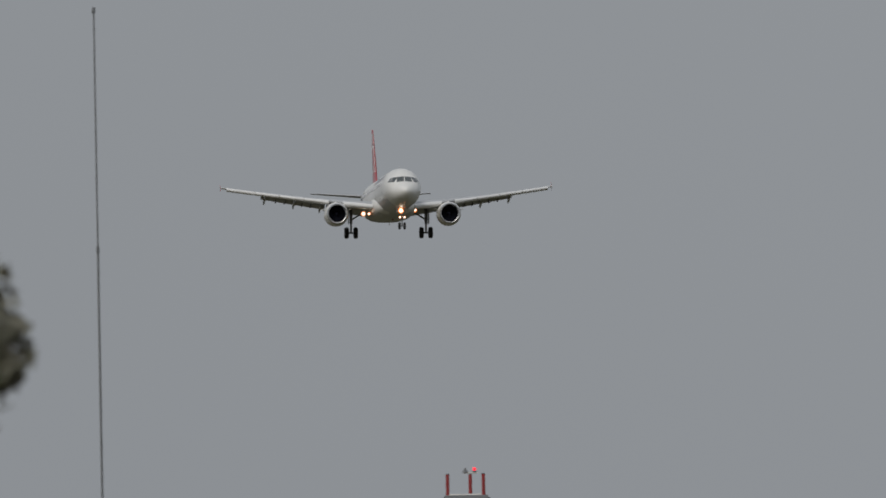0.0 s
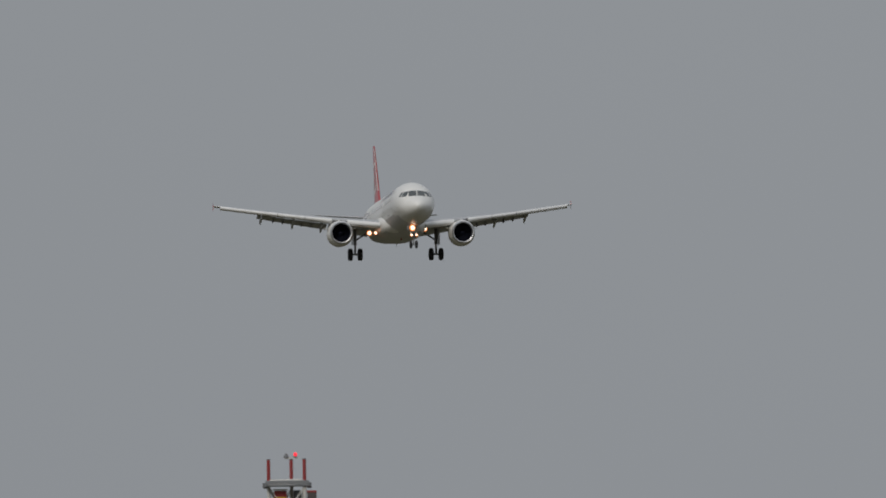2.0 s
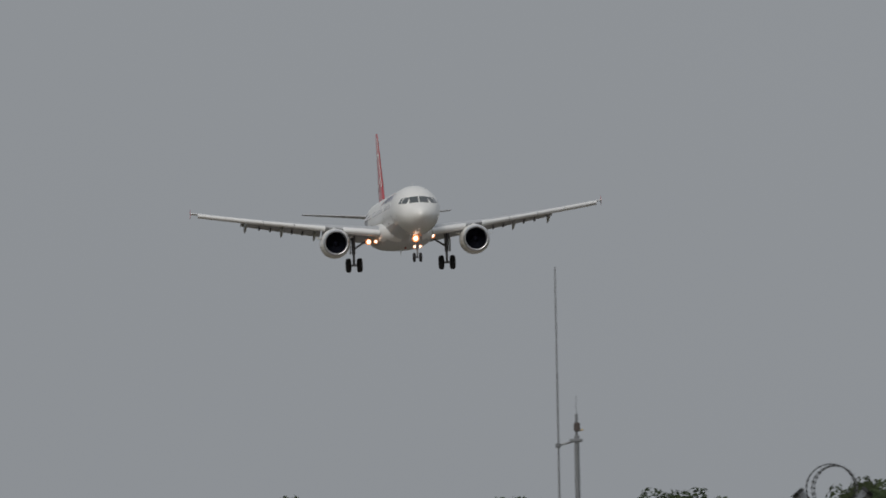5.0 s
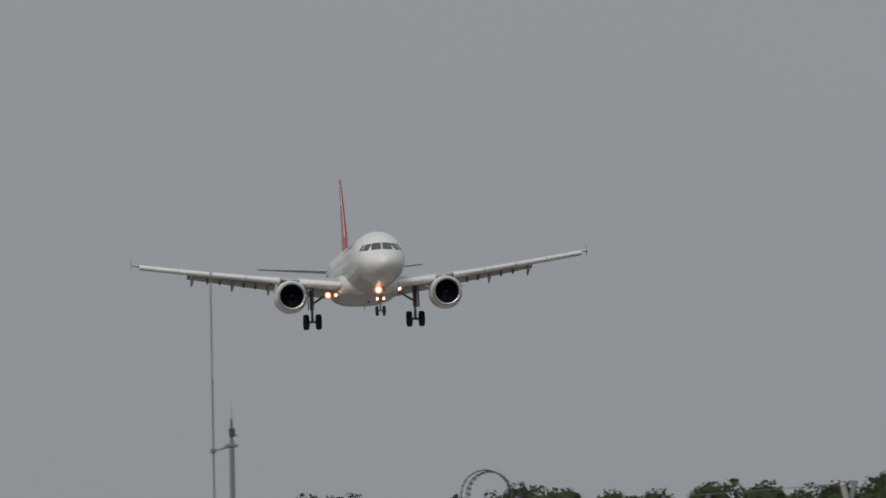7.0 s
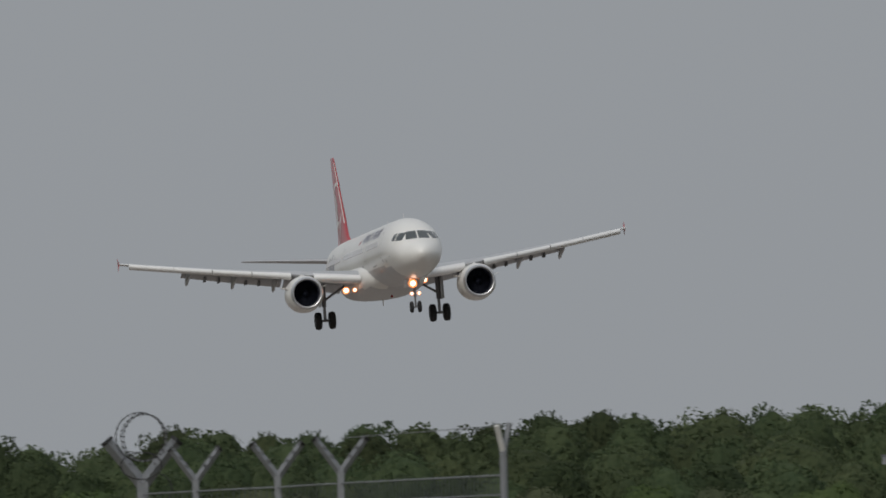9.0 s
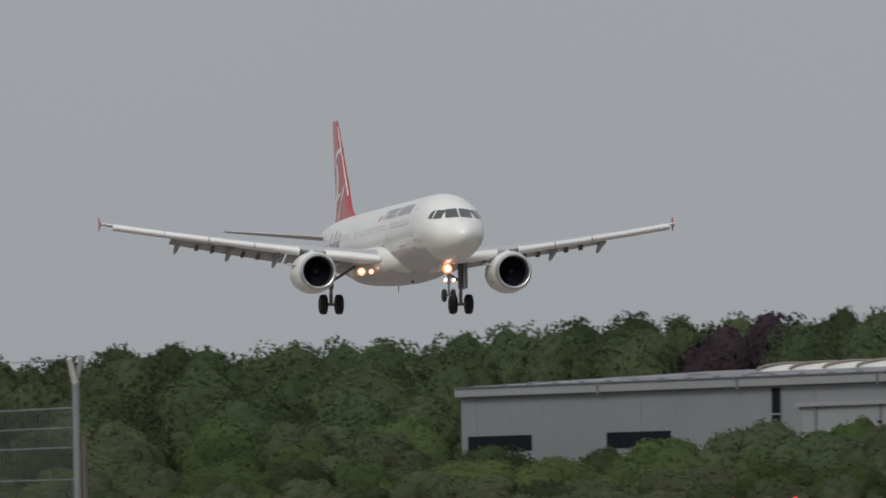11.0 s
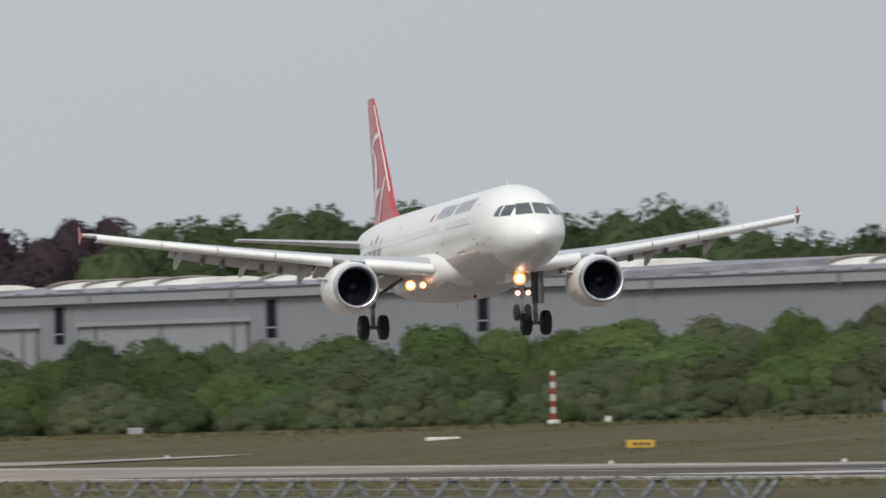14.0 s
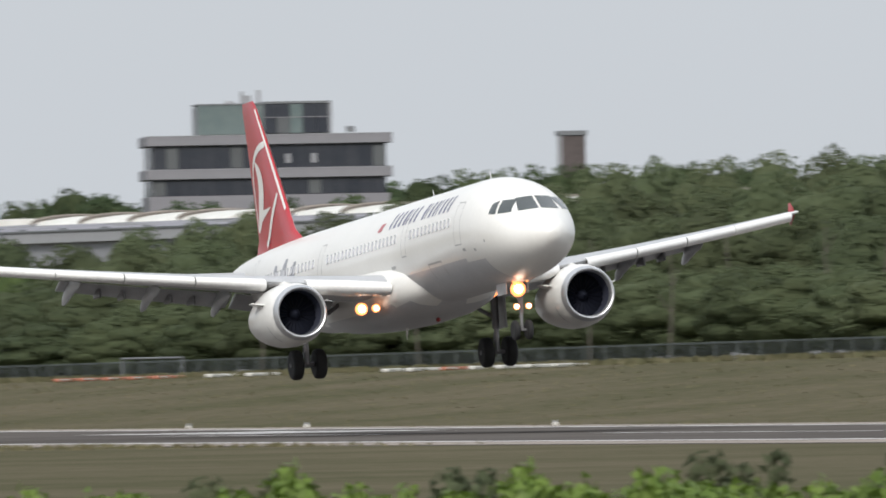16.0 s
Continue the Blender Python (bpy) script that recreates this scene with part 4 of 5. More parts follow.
def hangar(s0, L, H, first):
    """One hall of the long row; s0 metres along the row from its far end."""
    ang = math.degrees(math.atan2(-0.9963, 0.0854))
    D = 50.0
    h = thing("hangar", "very long grey metal-clad hall with rooflights and loading doors", "hangar", pose(362 + 0.0854 * s0, 1635 - 0.9963 * s0, 0.2, 0, 0, ang), "halls in a row")
    H -= 0.2
    bm = bmesh.new()
    box(bm, (0, 0, 0), (L, 0.3, H))
    box(bm, (0, D - 0.3, 0), (L, D, H))
    box(bm, (0, 0.3, 0), (0.3, D - 0.3, H))
    box(bm, (L - 0.3, 0.3, 0), (L, D - 0.3, H))
    walls = part("wall", bm, CLAD, h)
    for k in range(int(L / 10)):  # upright joints of the cladding
        part("cladding_rib", bm_box((10 * k + 4.9, -0.03, 0), (10 * k + 5.0, -0.002, H - 0.1)), CLADDARK if k % 5 == 0 else CLAD, walls)
    part("fascia", bm_box((-0.4, -0.5, H - 0.5), (L + 0.4, -0.04, H + 0.3)), CLADLIGHT, h, "pale grey eaves fascia")
    part("gutter", bm_box((-0.4, -0.62, H + 0.305), (L + 0.4, -0.02, H + 0.42)), CLADDARK, h)
    for e in (43.4, 84.2, 123.4, 160.9, 197.1, 232.0, 262.0) if first else (10, 50, 90, 130, 170):
        part("downpipe", bm_box((e, -0.62, H - 0.7), (e + 0.5, -0.51, H + 0.3)), CLADDARK, h)
    bm = bmesh.new()
    loft(bm, [[(s, 0.0, H + 0.003), (s, 0.0, H + 0.42), (s, 25, H + 1.6), (s, D, H + 0.42), (s, D, H + 0.003)] for s in (-0.5, L + 0.5)])
    roof = part("roof", bm, ROOFING, h)
    for k in range(int(L / 8)):
        part("roof_seam", bm_box((8 * k + 3, 0.4, H + 0.4), (8 * k + 3.25, 1.0, H + 0.58)), CLADDARK, roof)
    me = None
    for g in (43, 105, 161, 212) if first else (8, 58, 108, 150):  # groups of curved rooflights
        for k in range(4):
            s = g + 9.6 * k
            if me is None:
                bm = bmesh.new()
                rings = []
                for x in (0, 8.4):
                    rings.append([(x, 3.6 * math.cos(math.pi * i / 14), 0.62 * math.sin(math.pi * i / 14)) for i in range(15)])
                loft(bm, rings)
                ob = part("rooflight", bm, SKYLIGHT, roof, "milky curved rooflight")
                me = ob.data
            else:
                ob = tagged(new("rooflight", me), "milky curved rooflight")
                ob.parent = roof
            ob.location, ob.rotation_euler = (s, 19.0, H + 1.2), (radians(2.5), 0, 0)
            rib = bmesh.new()
            for i in range(14):
                q0, q1 = math.pi * i / 14, math.pi * (i + 1) / 14
                rod(rib, (s - 0.6, 19 + 3.7 * math.cos(q0), H + 1.2 + 0.66 * math.sin(q0)), (s - 0.6, 19 + 3.7 * math.cos(q1), H + 1.2 + 0.66 * math.sin(q1)), 0.16, 0.16, 5)
            part("rooflight_rib", rib, RIBBROWN, roof, "curved grey-brown rib")
    for k in range(int(L / 11)):  # low kerbs and vents that break up the roof sheet
        part("roof_seam", bm_box((11 * k + 2 + 3 * (k % 3), 6 + 5 * (k % 2), H + 0.6), (11 * k + 6 + 4 * (k % 3), 7 + 5 * (k % 2), H + 0.84 + 0.22 * (k % 2))), CLADLIGHT if k % 3 else CLADDARK, roof)
    for k in range(4 if first else 0):
        s = (92.9, 150.7, 204.6, 255.0)[k]
        win = part("tall_window", bm_box((s, -0.06, 9.2), (s + 2.4, -0.004, 12.35)), DARKMATT, h, "dark upright window strip")
        part("transom", bm_box((s, -0.1, 9.98), (s + 2.4, -0.065, 10.1)), CLADLIGHT, win)
        for e in (s - 0.12, s + 2.5):
            part("window_frame", bm_box((e, -0.12, 9.15), (e + 0.12, -0.004, 12.42)), CLADDARK, win)
        if k < 2:
            d0, d1 = ((101.2, 145.8), (157.6, 199.8))[k]
            door = part("loading_door", bm_box((d0, -0.2, 0), (d1, -0.004, 10.6)), CLADLIGHT, h, "pale roller door in a dark frame")
            part("lintel", bm_box((d0 - 0.7, -0.5, 10.6), (d1 + 0.7, -0.01, 10.95)), CLADLIGHT, door)
            for e in (0.0, 0.1, 0.5, 0.93, 1.0):
                x = d0 + (d1 - d0) * e
                part("door_post", bm_box((x - 0.3, -0.3, 0), (x + 0.3, -0.205, 10.65)), CLADDARK if e in (0.1, 0.5, 0.93) else CLAD, door)
    for s0, s1 in ((2.1, 21.8), (44.6, 63.5)) if first else ():
        win = part("strip_window", bm_box((s0, -0.06, 7.4), (s1, -0.004, 8.85)), DARKMATT, h, "dark low strip window")
        for k in range(1, 5):
            x = s0 + (s1 - s0) * k / 5
            part("mullion", bm_box((x - 0.05, -0.08, 7.4), (x + 0.05, -0.065, 8.85)), DARKMATT, win)


def office():
    a0, r = 17.809, 1900
    m = facing(a0, r, -0.4, 3.0)
    W = 25.7
    o = thing("office_building", "pale grey office building with dark ribbon windows and a glass penthouse", "office building", m)
    part("lower_wall", bm_box((0, 0, 0), (W, 16, 21.76)), OFFICE, o)
    rnd = random.Random(14)
    # the upper ribbon's height takes in the shade under its fascia
    for z0, z1 in ((21.76, 23.53), (24.63, 27.12)):
        part("window_core", bm_box((0.35, 0.7, z0), (W - 0.35, 15.6, z1)), CLADDARK, o)
        n = 18
        for k in range(n):
            x0 = 0.4 + (W - 0.8) * k / n
            x1 = 0.4 + (W - 0.8) * (k + 1) / n
            lit = rnd.random()
            win = part("window", bm_box((x0 + 0.03, 0.35, z0 + 0.08), (x1 - 0.03, 0.48, z1 - 0.12)), CURTAIN if lit < 0.16 else TINTED, o)
            part("mullion", bm_box((x1 - 0.025, 0.3, z0), (x1 + 0.025, 0.49, z1)), DARKMATT, win)
            if lit > 0.965:
                part("blind", bm_box((x0 + 0.35, 0.31, z0 + 0.5), (x1 - 0.45, 0.345, z1 - 1.0)), FASCIA, win, "small pale sheet behind the glass")
        part("sill", bm_box((0.2, 0.2, z0), (W - 0.2, 0.5, z0 + 0.07)), DARKMATT, o)
        for k in range(8):
            part("window", bm_box((0.22, 1.0 + 1.8 * k, z0 + 0.05), (0.33, 2.7 + 1.8 * k, z1 - 0.05)), TINTED, o)
    for z0, z1 in ((23.53, 24.63), (27.12, 28.22)):
        band = part("fascia_band", bm_box((-0.3, -0.1, z0), (W + 0.3, 16, z1), 0.05), OFFICE, o)
        part("band_edge", bm_box((-0.33, -0.13, z1 - 0.1), (W + 0.33, -0.102, z1)), FASCIA, band)
    # penthouse: a plain green glass screen, and a glazed room beside it
    part("penthouse", bm_box((5.4, 3.2, 28.22), (19.5, 13, 31.3)), CLADDARK, o)
    for k in range(5):
        x0 = 5.4 + 7.0 * k / 5
        part("glass_screen", bm_box((x0 + 0.01, 2.7, 28.3), (x0 + 1.39, 2.8, 31.45)), GREENPANE, o, "dull green glass sheet")
    for k in range(5):
        x0 = 12.45 + 7.0 * k / 5
        part("penthouse_pane", bm_box((x0 + 0.03, 2.3, 28.35), (x0 + 1.37, 2.42, 30.0)), (TINTED, CURTAIN, GREENPANE, TINTED, TINTED)[k], o)
        part("penthouse_pane", bm_box((x0 + 0.03, 2.3, 30.08), (x0 + 1.37, 2.42, 31.45)), GREENPANE if k == 2 else TINTED, o)
    part("transom", bm_box((12.45, 2.22, 30.0), (19.45, 2.43, 30.08)), OFFICE, o)
    for x in (12.4, 19.45):
        part("corner_post", bm_box((x - 0.06, 2.2, 28.22), (x + 0.06, 2.44, 31.5)), CLADDARK, o)
    part("corner_post", bm_box((19.52, 2.0, 28.22), (19.72, 2.6, 31.6)), FASCIA, o, "pale corner post")
    part("penthouse_roof", bm_box((5.3, 2.6, 31.45), (12.4, 13.2, 31.6)), CLADDARK, o)
    part("penthouse_roof", bm_box((12.41, 2.2, 31.5), (19.7, 13.2, 31.74)), CLADDARK, o)
    for x, w, z in ((10.2, 0.35, 32.95), (10.6, 0.75, 32.5), (11.95, 0.4, 33.05)):
        part("roof_flue", bm_box((x, 6, 31.6), (x + w, 6.6, z), 0.03), FASCIA, o)
    part("roof_vent", bm_rod((9.0, 6, 31.6), (9.0, 6, 31.95), 0.6, 0.4, 10), FASCIA, o)
    unit = part("roof_unit", bm_box((21.4, 4, 28.4), (22.3, 4.6, 29.0), 0.03), CLADDARK, o)
    for x in (21.5, 22.1):
        part("unit_leg", bm_box((x, 4.1, 28.22), (x + 0.08, 4.5, 28.4)), GALV, unit)


def brick_tower():
    t = thing("brick_tower", "square dark brown brick tower rising behind trees", "tower", facing(19.135, 1950, 0, 8))
    part("shaft", bm_box((0, 0, 0), (2.7, 2.7, 27.7)), BRICK, t)
    part("pale_corner", bm_box((-0.25, -0.06, 0), (0.12, 0.5, 27.7)), FASCIA, t, "pale corner strip")
    part("cap", bm_box((-0.2, -0.15, 27.7), (2.9, 2.9, 28.25), 0.05), CLADDARK, t)


def chequer_hut():
    t = thing("equipment_hut", "low hut chequered in red and white beside the runway", "hut", facing(13.344, 1288, None, 12))
    W, H = 5.15, 1.22
    part("body", bm_box((0, 0, -0.2), (W, 2.2, H)), WARNWHITE, t)
    part("roof", bm_box((-0.12, -0.15, H), (W + 0.12, 2.4, H + 0.16), 0.02), CLADDARK, t)
    for k in range(5):  # striped end panel
        for z0, z1, odd in ((0.0, 0.5, 1), (0.51, H - 0.02, 0)):
            part("panel", bm_box((0.01 + 0.165 * k, -0.05, z0), (0.165 + 0.165 * k, -0.004, z1)), WARNRED if (k + odd) % 2 else FASCIA, t)
    for k in range(5):
        x0 = 0.87 + 0.856 * k
        for j in range(2):
            red = (k + j) % 2 == 1
            z0, z1 = (0.0, 0.5) if j == 0 else (0.51, H - 0.02)
            part("panel", bm_box((x0, -0.05, z0), (x0 + 0.84, -0.004, z1)), WARNRED if red else WARNWHITE, t, "red square" if red else "white square")
    for x in (0.25, W - 0.25):
        bm = bmesh.new()
        bmesh.ops.create_uvsphere(bm, u_segments=10, v_segments=8, radius=0.12, matrix=Matrix.Translation((x, 0.3, H + 0.33)))
        lamp = part("obstruction_lamp", bm, BEACON, t, "lit red obstruction lamp")
        part("lamp_base", bm_rod((x, 0.3, H + 0.16), (x, 0.3, H + 0.24), 0.1), CLADDARK, lamp)


def field_furniture():
    t = thing("cabinet", "small pale grey equipment cabinet standing in grass", "cabinet", facing(14.395, 1225, None))
    part("body", bm_box((0, 0, 0), (1.05, 0.6, 0.72), 0.03), FASCIA, t)
    part("plinth", bm_box((-0.05, -0.05, -0.1), (1.1, 0.65, 0.06)), CONCRETE, t)
    # red and white marker pole
    t = thing("marker_pole", "red and white banded pole on a white base", "pole", facing(15.766, 1105))
    part("base", bm_box((-0.35, -0.3, -0.1), (0.35, 0.3, 0.45), 0.04), WARNWHITE, t)
    n = 7
    for k in range(n):
        z0, z1 = 0.45 + 2.75 * k / n, 0.45 + 2.75 * (k + 1) / n
        part("band", bm_rod((0, 0, z0), (0, 0, z1), 0.125, 0.125, 12), WARNRED if k % 2 == 0 else WARNWHITE, t)
    part("top_lamp", bm_rod((0, 0, 3.2), (0, 0, 3.5), 0.13, 0.09, 10), WARNWHITE, t)
    t = thing("white_marker", "short white square marker post in grass", "marker post", facing(15.942, 1088))
    part("post", bm_box((-0.18, -0.18, -0.05), (0.18, 0.18, 0.55), 0.03), WARNWHITE, t)
    part("cap", bm_box((-0.2, -0.2, 0.55), (0.2, 0.2, 0.6), 0.02), FASCIA, t)
    # yellow runway sign with plain dark bars
    t = thing("runway_sign", "low yellow airfield sign with dark bars", "sign", facing(16.045, 968))
    part("face", bm_box((-0.75, 0, 0.08), (0.75, 0.12, 0.5), 0.02), YELLOW, t)
    for x in (-0.4, -0.05, 0.3):
        part("bar", bm_box((x, -0.012, 0.2), (x + 0.2, -0.002, 0.38)), BLACK, t, "plain dark bar")
    for x in (-0.55, 0.55):
        part("leg", bm_box((x - 0.05, 0.02, -0.05), (x + 0.05, 0.1, 0.08)), CLADDARK, t)
    for a, r, w in ((15.41, 1054, 1.0), (14.75, 1260, 0.3), (14.95, 1240, 0.3)):
        t = thing("concrete_slab", "flat white slab lying in grass", "slab", facing(a, r))
        part("slab", bm_box((-w, -0.5, -0.1), (w, 0.5, 0.14), 0.03), WARNWHITE, t)
    for a, r, mat, label in ((12.82, 1085, YELLOW, "small yellow runway edge light"), (12.51, 1100, ORANGE, "small orange runway edge light"), (14.52, 1055, WARNWHITE, "small white runway edge light"), (15.95, 905, WARNWHITE, "small white runway edge light"), (16.7, 865, WARNWHITE, "small white runway edge light"), (17.92, 808, WARNWHITE, "small white runway edge light"), (19.1, 762, WARNWHITE, "small white runway edge light"), (18.3, 796, WARNWHITE, "small white runway edge light")):
        t = thing("edge_light", label + " in grass", "light", facing(a, r), "lights along the runway")
        big = mat is YELLOW
        part("body", bm_box((-0.1 - 0.13 * big, -0.1, -0.05), (0.1 + 0.13 * big, 0.1, 0.16 + 0.24 * big), 0.03), mat, t)
        part("lens", bm_rod((0, 0, 0.16 + 0.24 * big), (0, 0, 0.25 + 0.25 * big), 0.07, 0.05, 8), FASCIA, t)
    # works barriers on the far edge of the grass
    for k, a in enumerate((17.54, 17.62, 17.70, 17.78, 17.86, 18.79, 18.03, 18.16, 18.60, 18.68, 18.88, 18.97, 19.06, 19.15)):
        red = k < 6
        t = thing("barrier", "low orange and white plastic works barrier" if red else "low white plastic works barrier", "barrier", facing(a, 296 / math.sin(radians(a)), None, 62), "works barriers in the grass")
        part("body", bm_box((-1.6, -0.2, -0.05), (1.6, 0.2, 0.15), 0.05), ORANGE if red else WARNWHITE, t)
        part("band", bm_box((-1.6, -0.21, 0.05), (-0.4, -0.203, 0.12)), WARNWHITE, t)


def far_fence():
    """The mesh fence along the far edge of the airfield."""
    y = 1003.0
    k = 0
    while y > 770:
        f = thing("mesh_fence_bay", "grey wire mesh fence bay before dark bushes", "fence", None, "bays of the far fence")
        z0 = height(303, y)
        up = 1.0
        part("post", bm_rod((303, y, z0 - 0.1), (303, y, z0 + up), 0.05, 0.05, 6), FENCEGREY, f)
        for z in (0.1, 0.9, up - 0.05):
            part("rail", bm_rod((303, y, z0 + z), (303, y - 3.4, height(303, y - 3.4) + z), 0.02, 0.02, 5), FENCEGREY, f)
        bm = bmesh.new()
        for i in range(1, 26):
            q = y - 3.4 * i / 26
            rod(bm, (303, q, height(303, q) + 0.05), (303, q, height(303, q) + up), 0.008, 0.008, 3)
        tagged(part("wire_mesh", bm, FENCEGREY, f), kind="stuff")
        y -= 3.4
        k += 1
    t = thing("fence_gate", "pale grey framed gate in the far fence", "gate", pose(302.4, 947, height(302, 947), 0, 0, -90))
    for a, b in (((0, 0, 0), (0, 0, 1.2)), ((11, 0, 0), (11, 0, 1.2)), ((0, 0, 1.15), (11, 0, 1.15)), ((0, 0, 0.1), (11, 0, 0.1))):
        part("gate_bar", bm_rod(a, b, 0.05, 0.05, 6), GALV, t)
    for k in range(1, 22):
        part("gate_picket", bm_rod((k * 0.5, 0, 0.1), (k * 0.5, 0, 1.15), 0.015, 0.015, 5), FENCEGREY, t)
    t = thing("grey_box", "grey switch box beside the far fence", "cabinet", pose(301.5, 995.8, height(301, 995.8)))
    part("body", bm_box((-0.2, -0.35, -0.05), (0.2, 0.35, 1.0), 0.04), CLAD, t)
    part("roof", bm_box((-0.23, -0.38, 1.0), (0.23, 0.38, 1.06), 0.02), CLADDARK, t)


light_tower()
whip(facing(5.9715, 200), 10.35, 0.0175, 3)
wind_mast()
near_fence()
low_fence()
hangar(0, 285.0, 13.28, True)
hangar(285.1, 190.0, 12.8, False)
office()
brick_tower()
chequer_hut()
field_furniture()
far_fence()


# ---- trees, bushes and grass ----
def leaf_mesh(name, lobes, leaf, leaves, seed, cores=16):
    """A crown: small leaf clumps over the outside of a cluster of lobes (x, y, z, radius), on an uneven inner mass; its normals follow the lobes, as a mass of leaves shades."""
    rng = np.random.default_rng(seed)
    lobes = np.array(lobes, float)
    middle = lobes[:, :3].mean(0)
    dense = leaves * 2.6 / float((lobes[:, 3] ** 2).sum())
    pts, out = [], []
    for i, (x, y, z, r) in enumerate(lobes):
        n = max(8, int(dense * r * r))
        d = rng.normal(size=(n, 3))
        d /= np.linalg.norm(d, axis=1)[:, None]
        p = np.array((x, y, z)) + d * (r + leaf * rng.uniform(-0.4, 0.8, n))[:, None]
        keep = np.ones(n, bool)
        for j, (a, b, c, q) in enumerate(lobes):
            if j != i:
                keep &= np.linalg.norm(p - (a, b, c), axis=1) > q - leaf * 0.3
        pts.append(p[keep])
        out.append(d[keep])
    p, d = np.concatenate(pts), np.concatenate(out)
    pick = rng.permutation(len(p))[:leaves]
    p, d = p[pick], d[pick]
    n = len(p)

    def unit(a):
        return a / np.maximum(1e-9, np.linalg.norm(a, axis=1))[:, None]

    f = unit(d + rng.normal(size=(n, 3)) * 0.42)
    u = unit(np.cross(f, rng.normal(size=(n, 3))))
    v = np.cross(f, u)
    s = leaf * rng.uniform(0.6, 1.3, n)[:, None]
    tri = np.stack([p + u * s * 0.72, p - u * s * 0.42 + v * s * 0.5, p - u * s * 0.42 - v * s * 0.5], 1).reshape(-1, 3)
    soft = unit(0.5 * d + 0.45 * unit(p - middle) + 0.35 * f + np.array((0, 0, 0.2)))
    bm = bmesh.new()
    ends, centres = [], []
    for x, y, z, r in lobes[:cores]:
        bmesh.ops.create_icosphere(bm, subdivisions=2, radius=max(0.02, r - leaf * 0.25), matrix=Matrix.Translation((x, y, z)))
        ends.append(len(bm.verts))
        centres.append((x, y, z))
    core_v, core_f, core_n = np.zeros((0, 3)), np.zeros((0, 3), int), np.zeros((0, 3))
    if cores:
        bm.verts.index_update()
        core_v = np.array([q.co[:] for q in bm.verts])
        core_f = np.array([[q.index for q in g.verts] for g in bm.faces]) + len(tri)
        owner = np.searchsorted(np.array(ends), np.arange(len(core_v)), side="right")
        core_n = unit(unit(core_v - np.array(centres)[owner]) + 0.9 * unit(core_v - middle) + np.array((0, 0, 0.2)))
        core_v = core_v + rng.normal(size=core_v.shape) * leaf * 0.4
    bm.free()
    me = bpy.data.meshes.new(name)
    verts = np.concatenate([tri, core_v])
    loops = np.concatenate([np.arange(len(tri)), core_f.ravel()]).astype(np.int32)
    faces = n + len(core_f)
    me.vertices.add(len(verts))
    me.vertices.foreach_set("co", verts.ravel())
    me.loops.add(len(loops))
    me.loops.foreach_set("vertex_index", loops)
    me.polygons.add(faces)
    me.polygons.foreach_set("loop_start", np.arange(faces, dtype=np.int32) * 3)
    me.update(calc_edges=True)
    me.normals_split_custom_set_from_vertices(np.concatenate([np.repeat(soft, 3, axis=0), core_n]).tolist())
    me["top"] = float(verts[:, 2].max())
    return me


def crown_lobes(width, low, high, count, seed, pointed=0.0):
    """A full heart, large lobes that round the crown, and many small ones that break up its outline."""
    rnd = random.Random(seed)
    mid, half = (low + high) / 2, (high - low) / 2
    heart = min(width * 0.40, half * 0.72)
    out = [(0, 0, mid, heart), (0.05 * width, 0, mid - half * 0.42, heart * 0.92), (-0.05 * width, 0.03 * width, mid + half * 0.36, heart * 0.82)]
    for k in range(count):
        small = k >= 13
        t = -0.85 + 1.75 * (k + 0.5) / 13 if not small else rnd.uniform(-0.7, 0.97)
        ring = math.sqrt(max(0.04, 1 - (t * 0.95) ** 2)) * (1 - pointed * max(0, t))
        q = k * 2.4 + rnd.uniform(-0.5, 0.5)
        r = width * (rnd.uniform(0.075, 0.13) if small else rnd.uniform(0.19, 0.27) * (1 - 0.2 * max(0, t)))
        reach = max(0.0, width / 2 * ring - r * (0.8 if small else 0.9)) * rnd.uniform(0.9, 1.08)
        out.append((reach * math.cos(q), reach * math.sin(q), mid + half * t * (0.9 if small else 0.80) + rnd.uniform(-0.03, 0.03) * half, r))
    return out


def make_tree(label, width, high, leaf, density, seed, mat, trunk_top=None, low=None, category="tree", group="", lobes=16):
    low = high * 0.16 if low is None else low
    t = thing("tree" if category == "tree" else "bush", label, category, pose(0, -900, -60), group)
    lb = crown_lobes(width, low, high, lobes, seed)
    me = leaf_mesh("crown", lb, leaf, density, seed)
    link("crown" if category == "tree" else "foliage", me, mat, t)
    t["top"] = me["top"]
    bm = bmesh.new()
    r = high * 0.016
    pts = [(0.15 * math.sin(k * 1.3 + seed), 0.15 * math.cos(k * 1.7 + seed), (high * 0.85) * k / 5) for k in range(6)]
    pts[0] = (0, 0, -0.4)
    for k in range(5):
        rod(bm, pts[k], pts[k + 1], r * (1 - 0.16 * k), r * (1 - 0.16 * (k + 1)), 7)
    part("trunk" if category == "tree" else "stem", bm, BARK, t)
    for x, y, z, q in lb[1:9:2]:
        part("limb" if category == "tree" else "stem", bm_rod((0, 0, max(0.2, z * 0.55)), (x, y, z), r * 0.5, r * 0.2, 5), BARK, t)
    return t


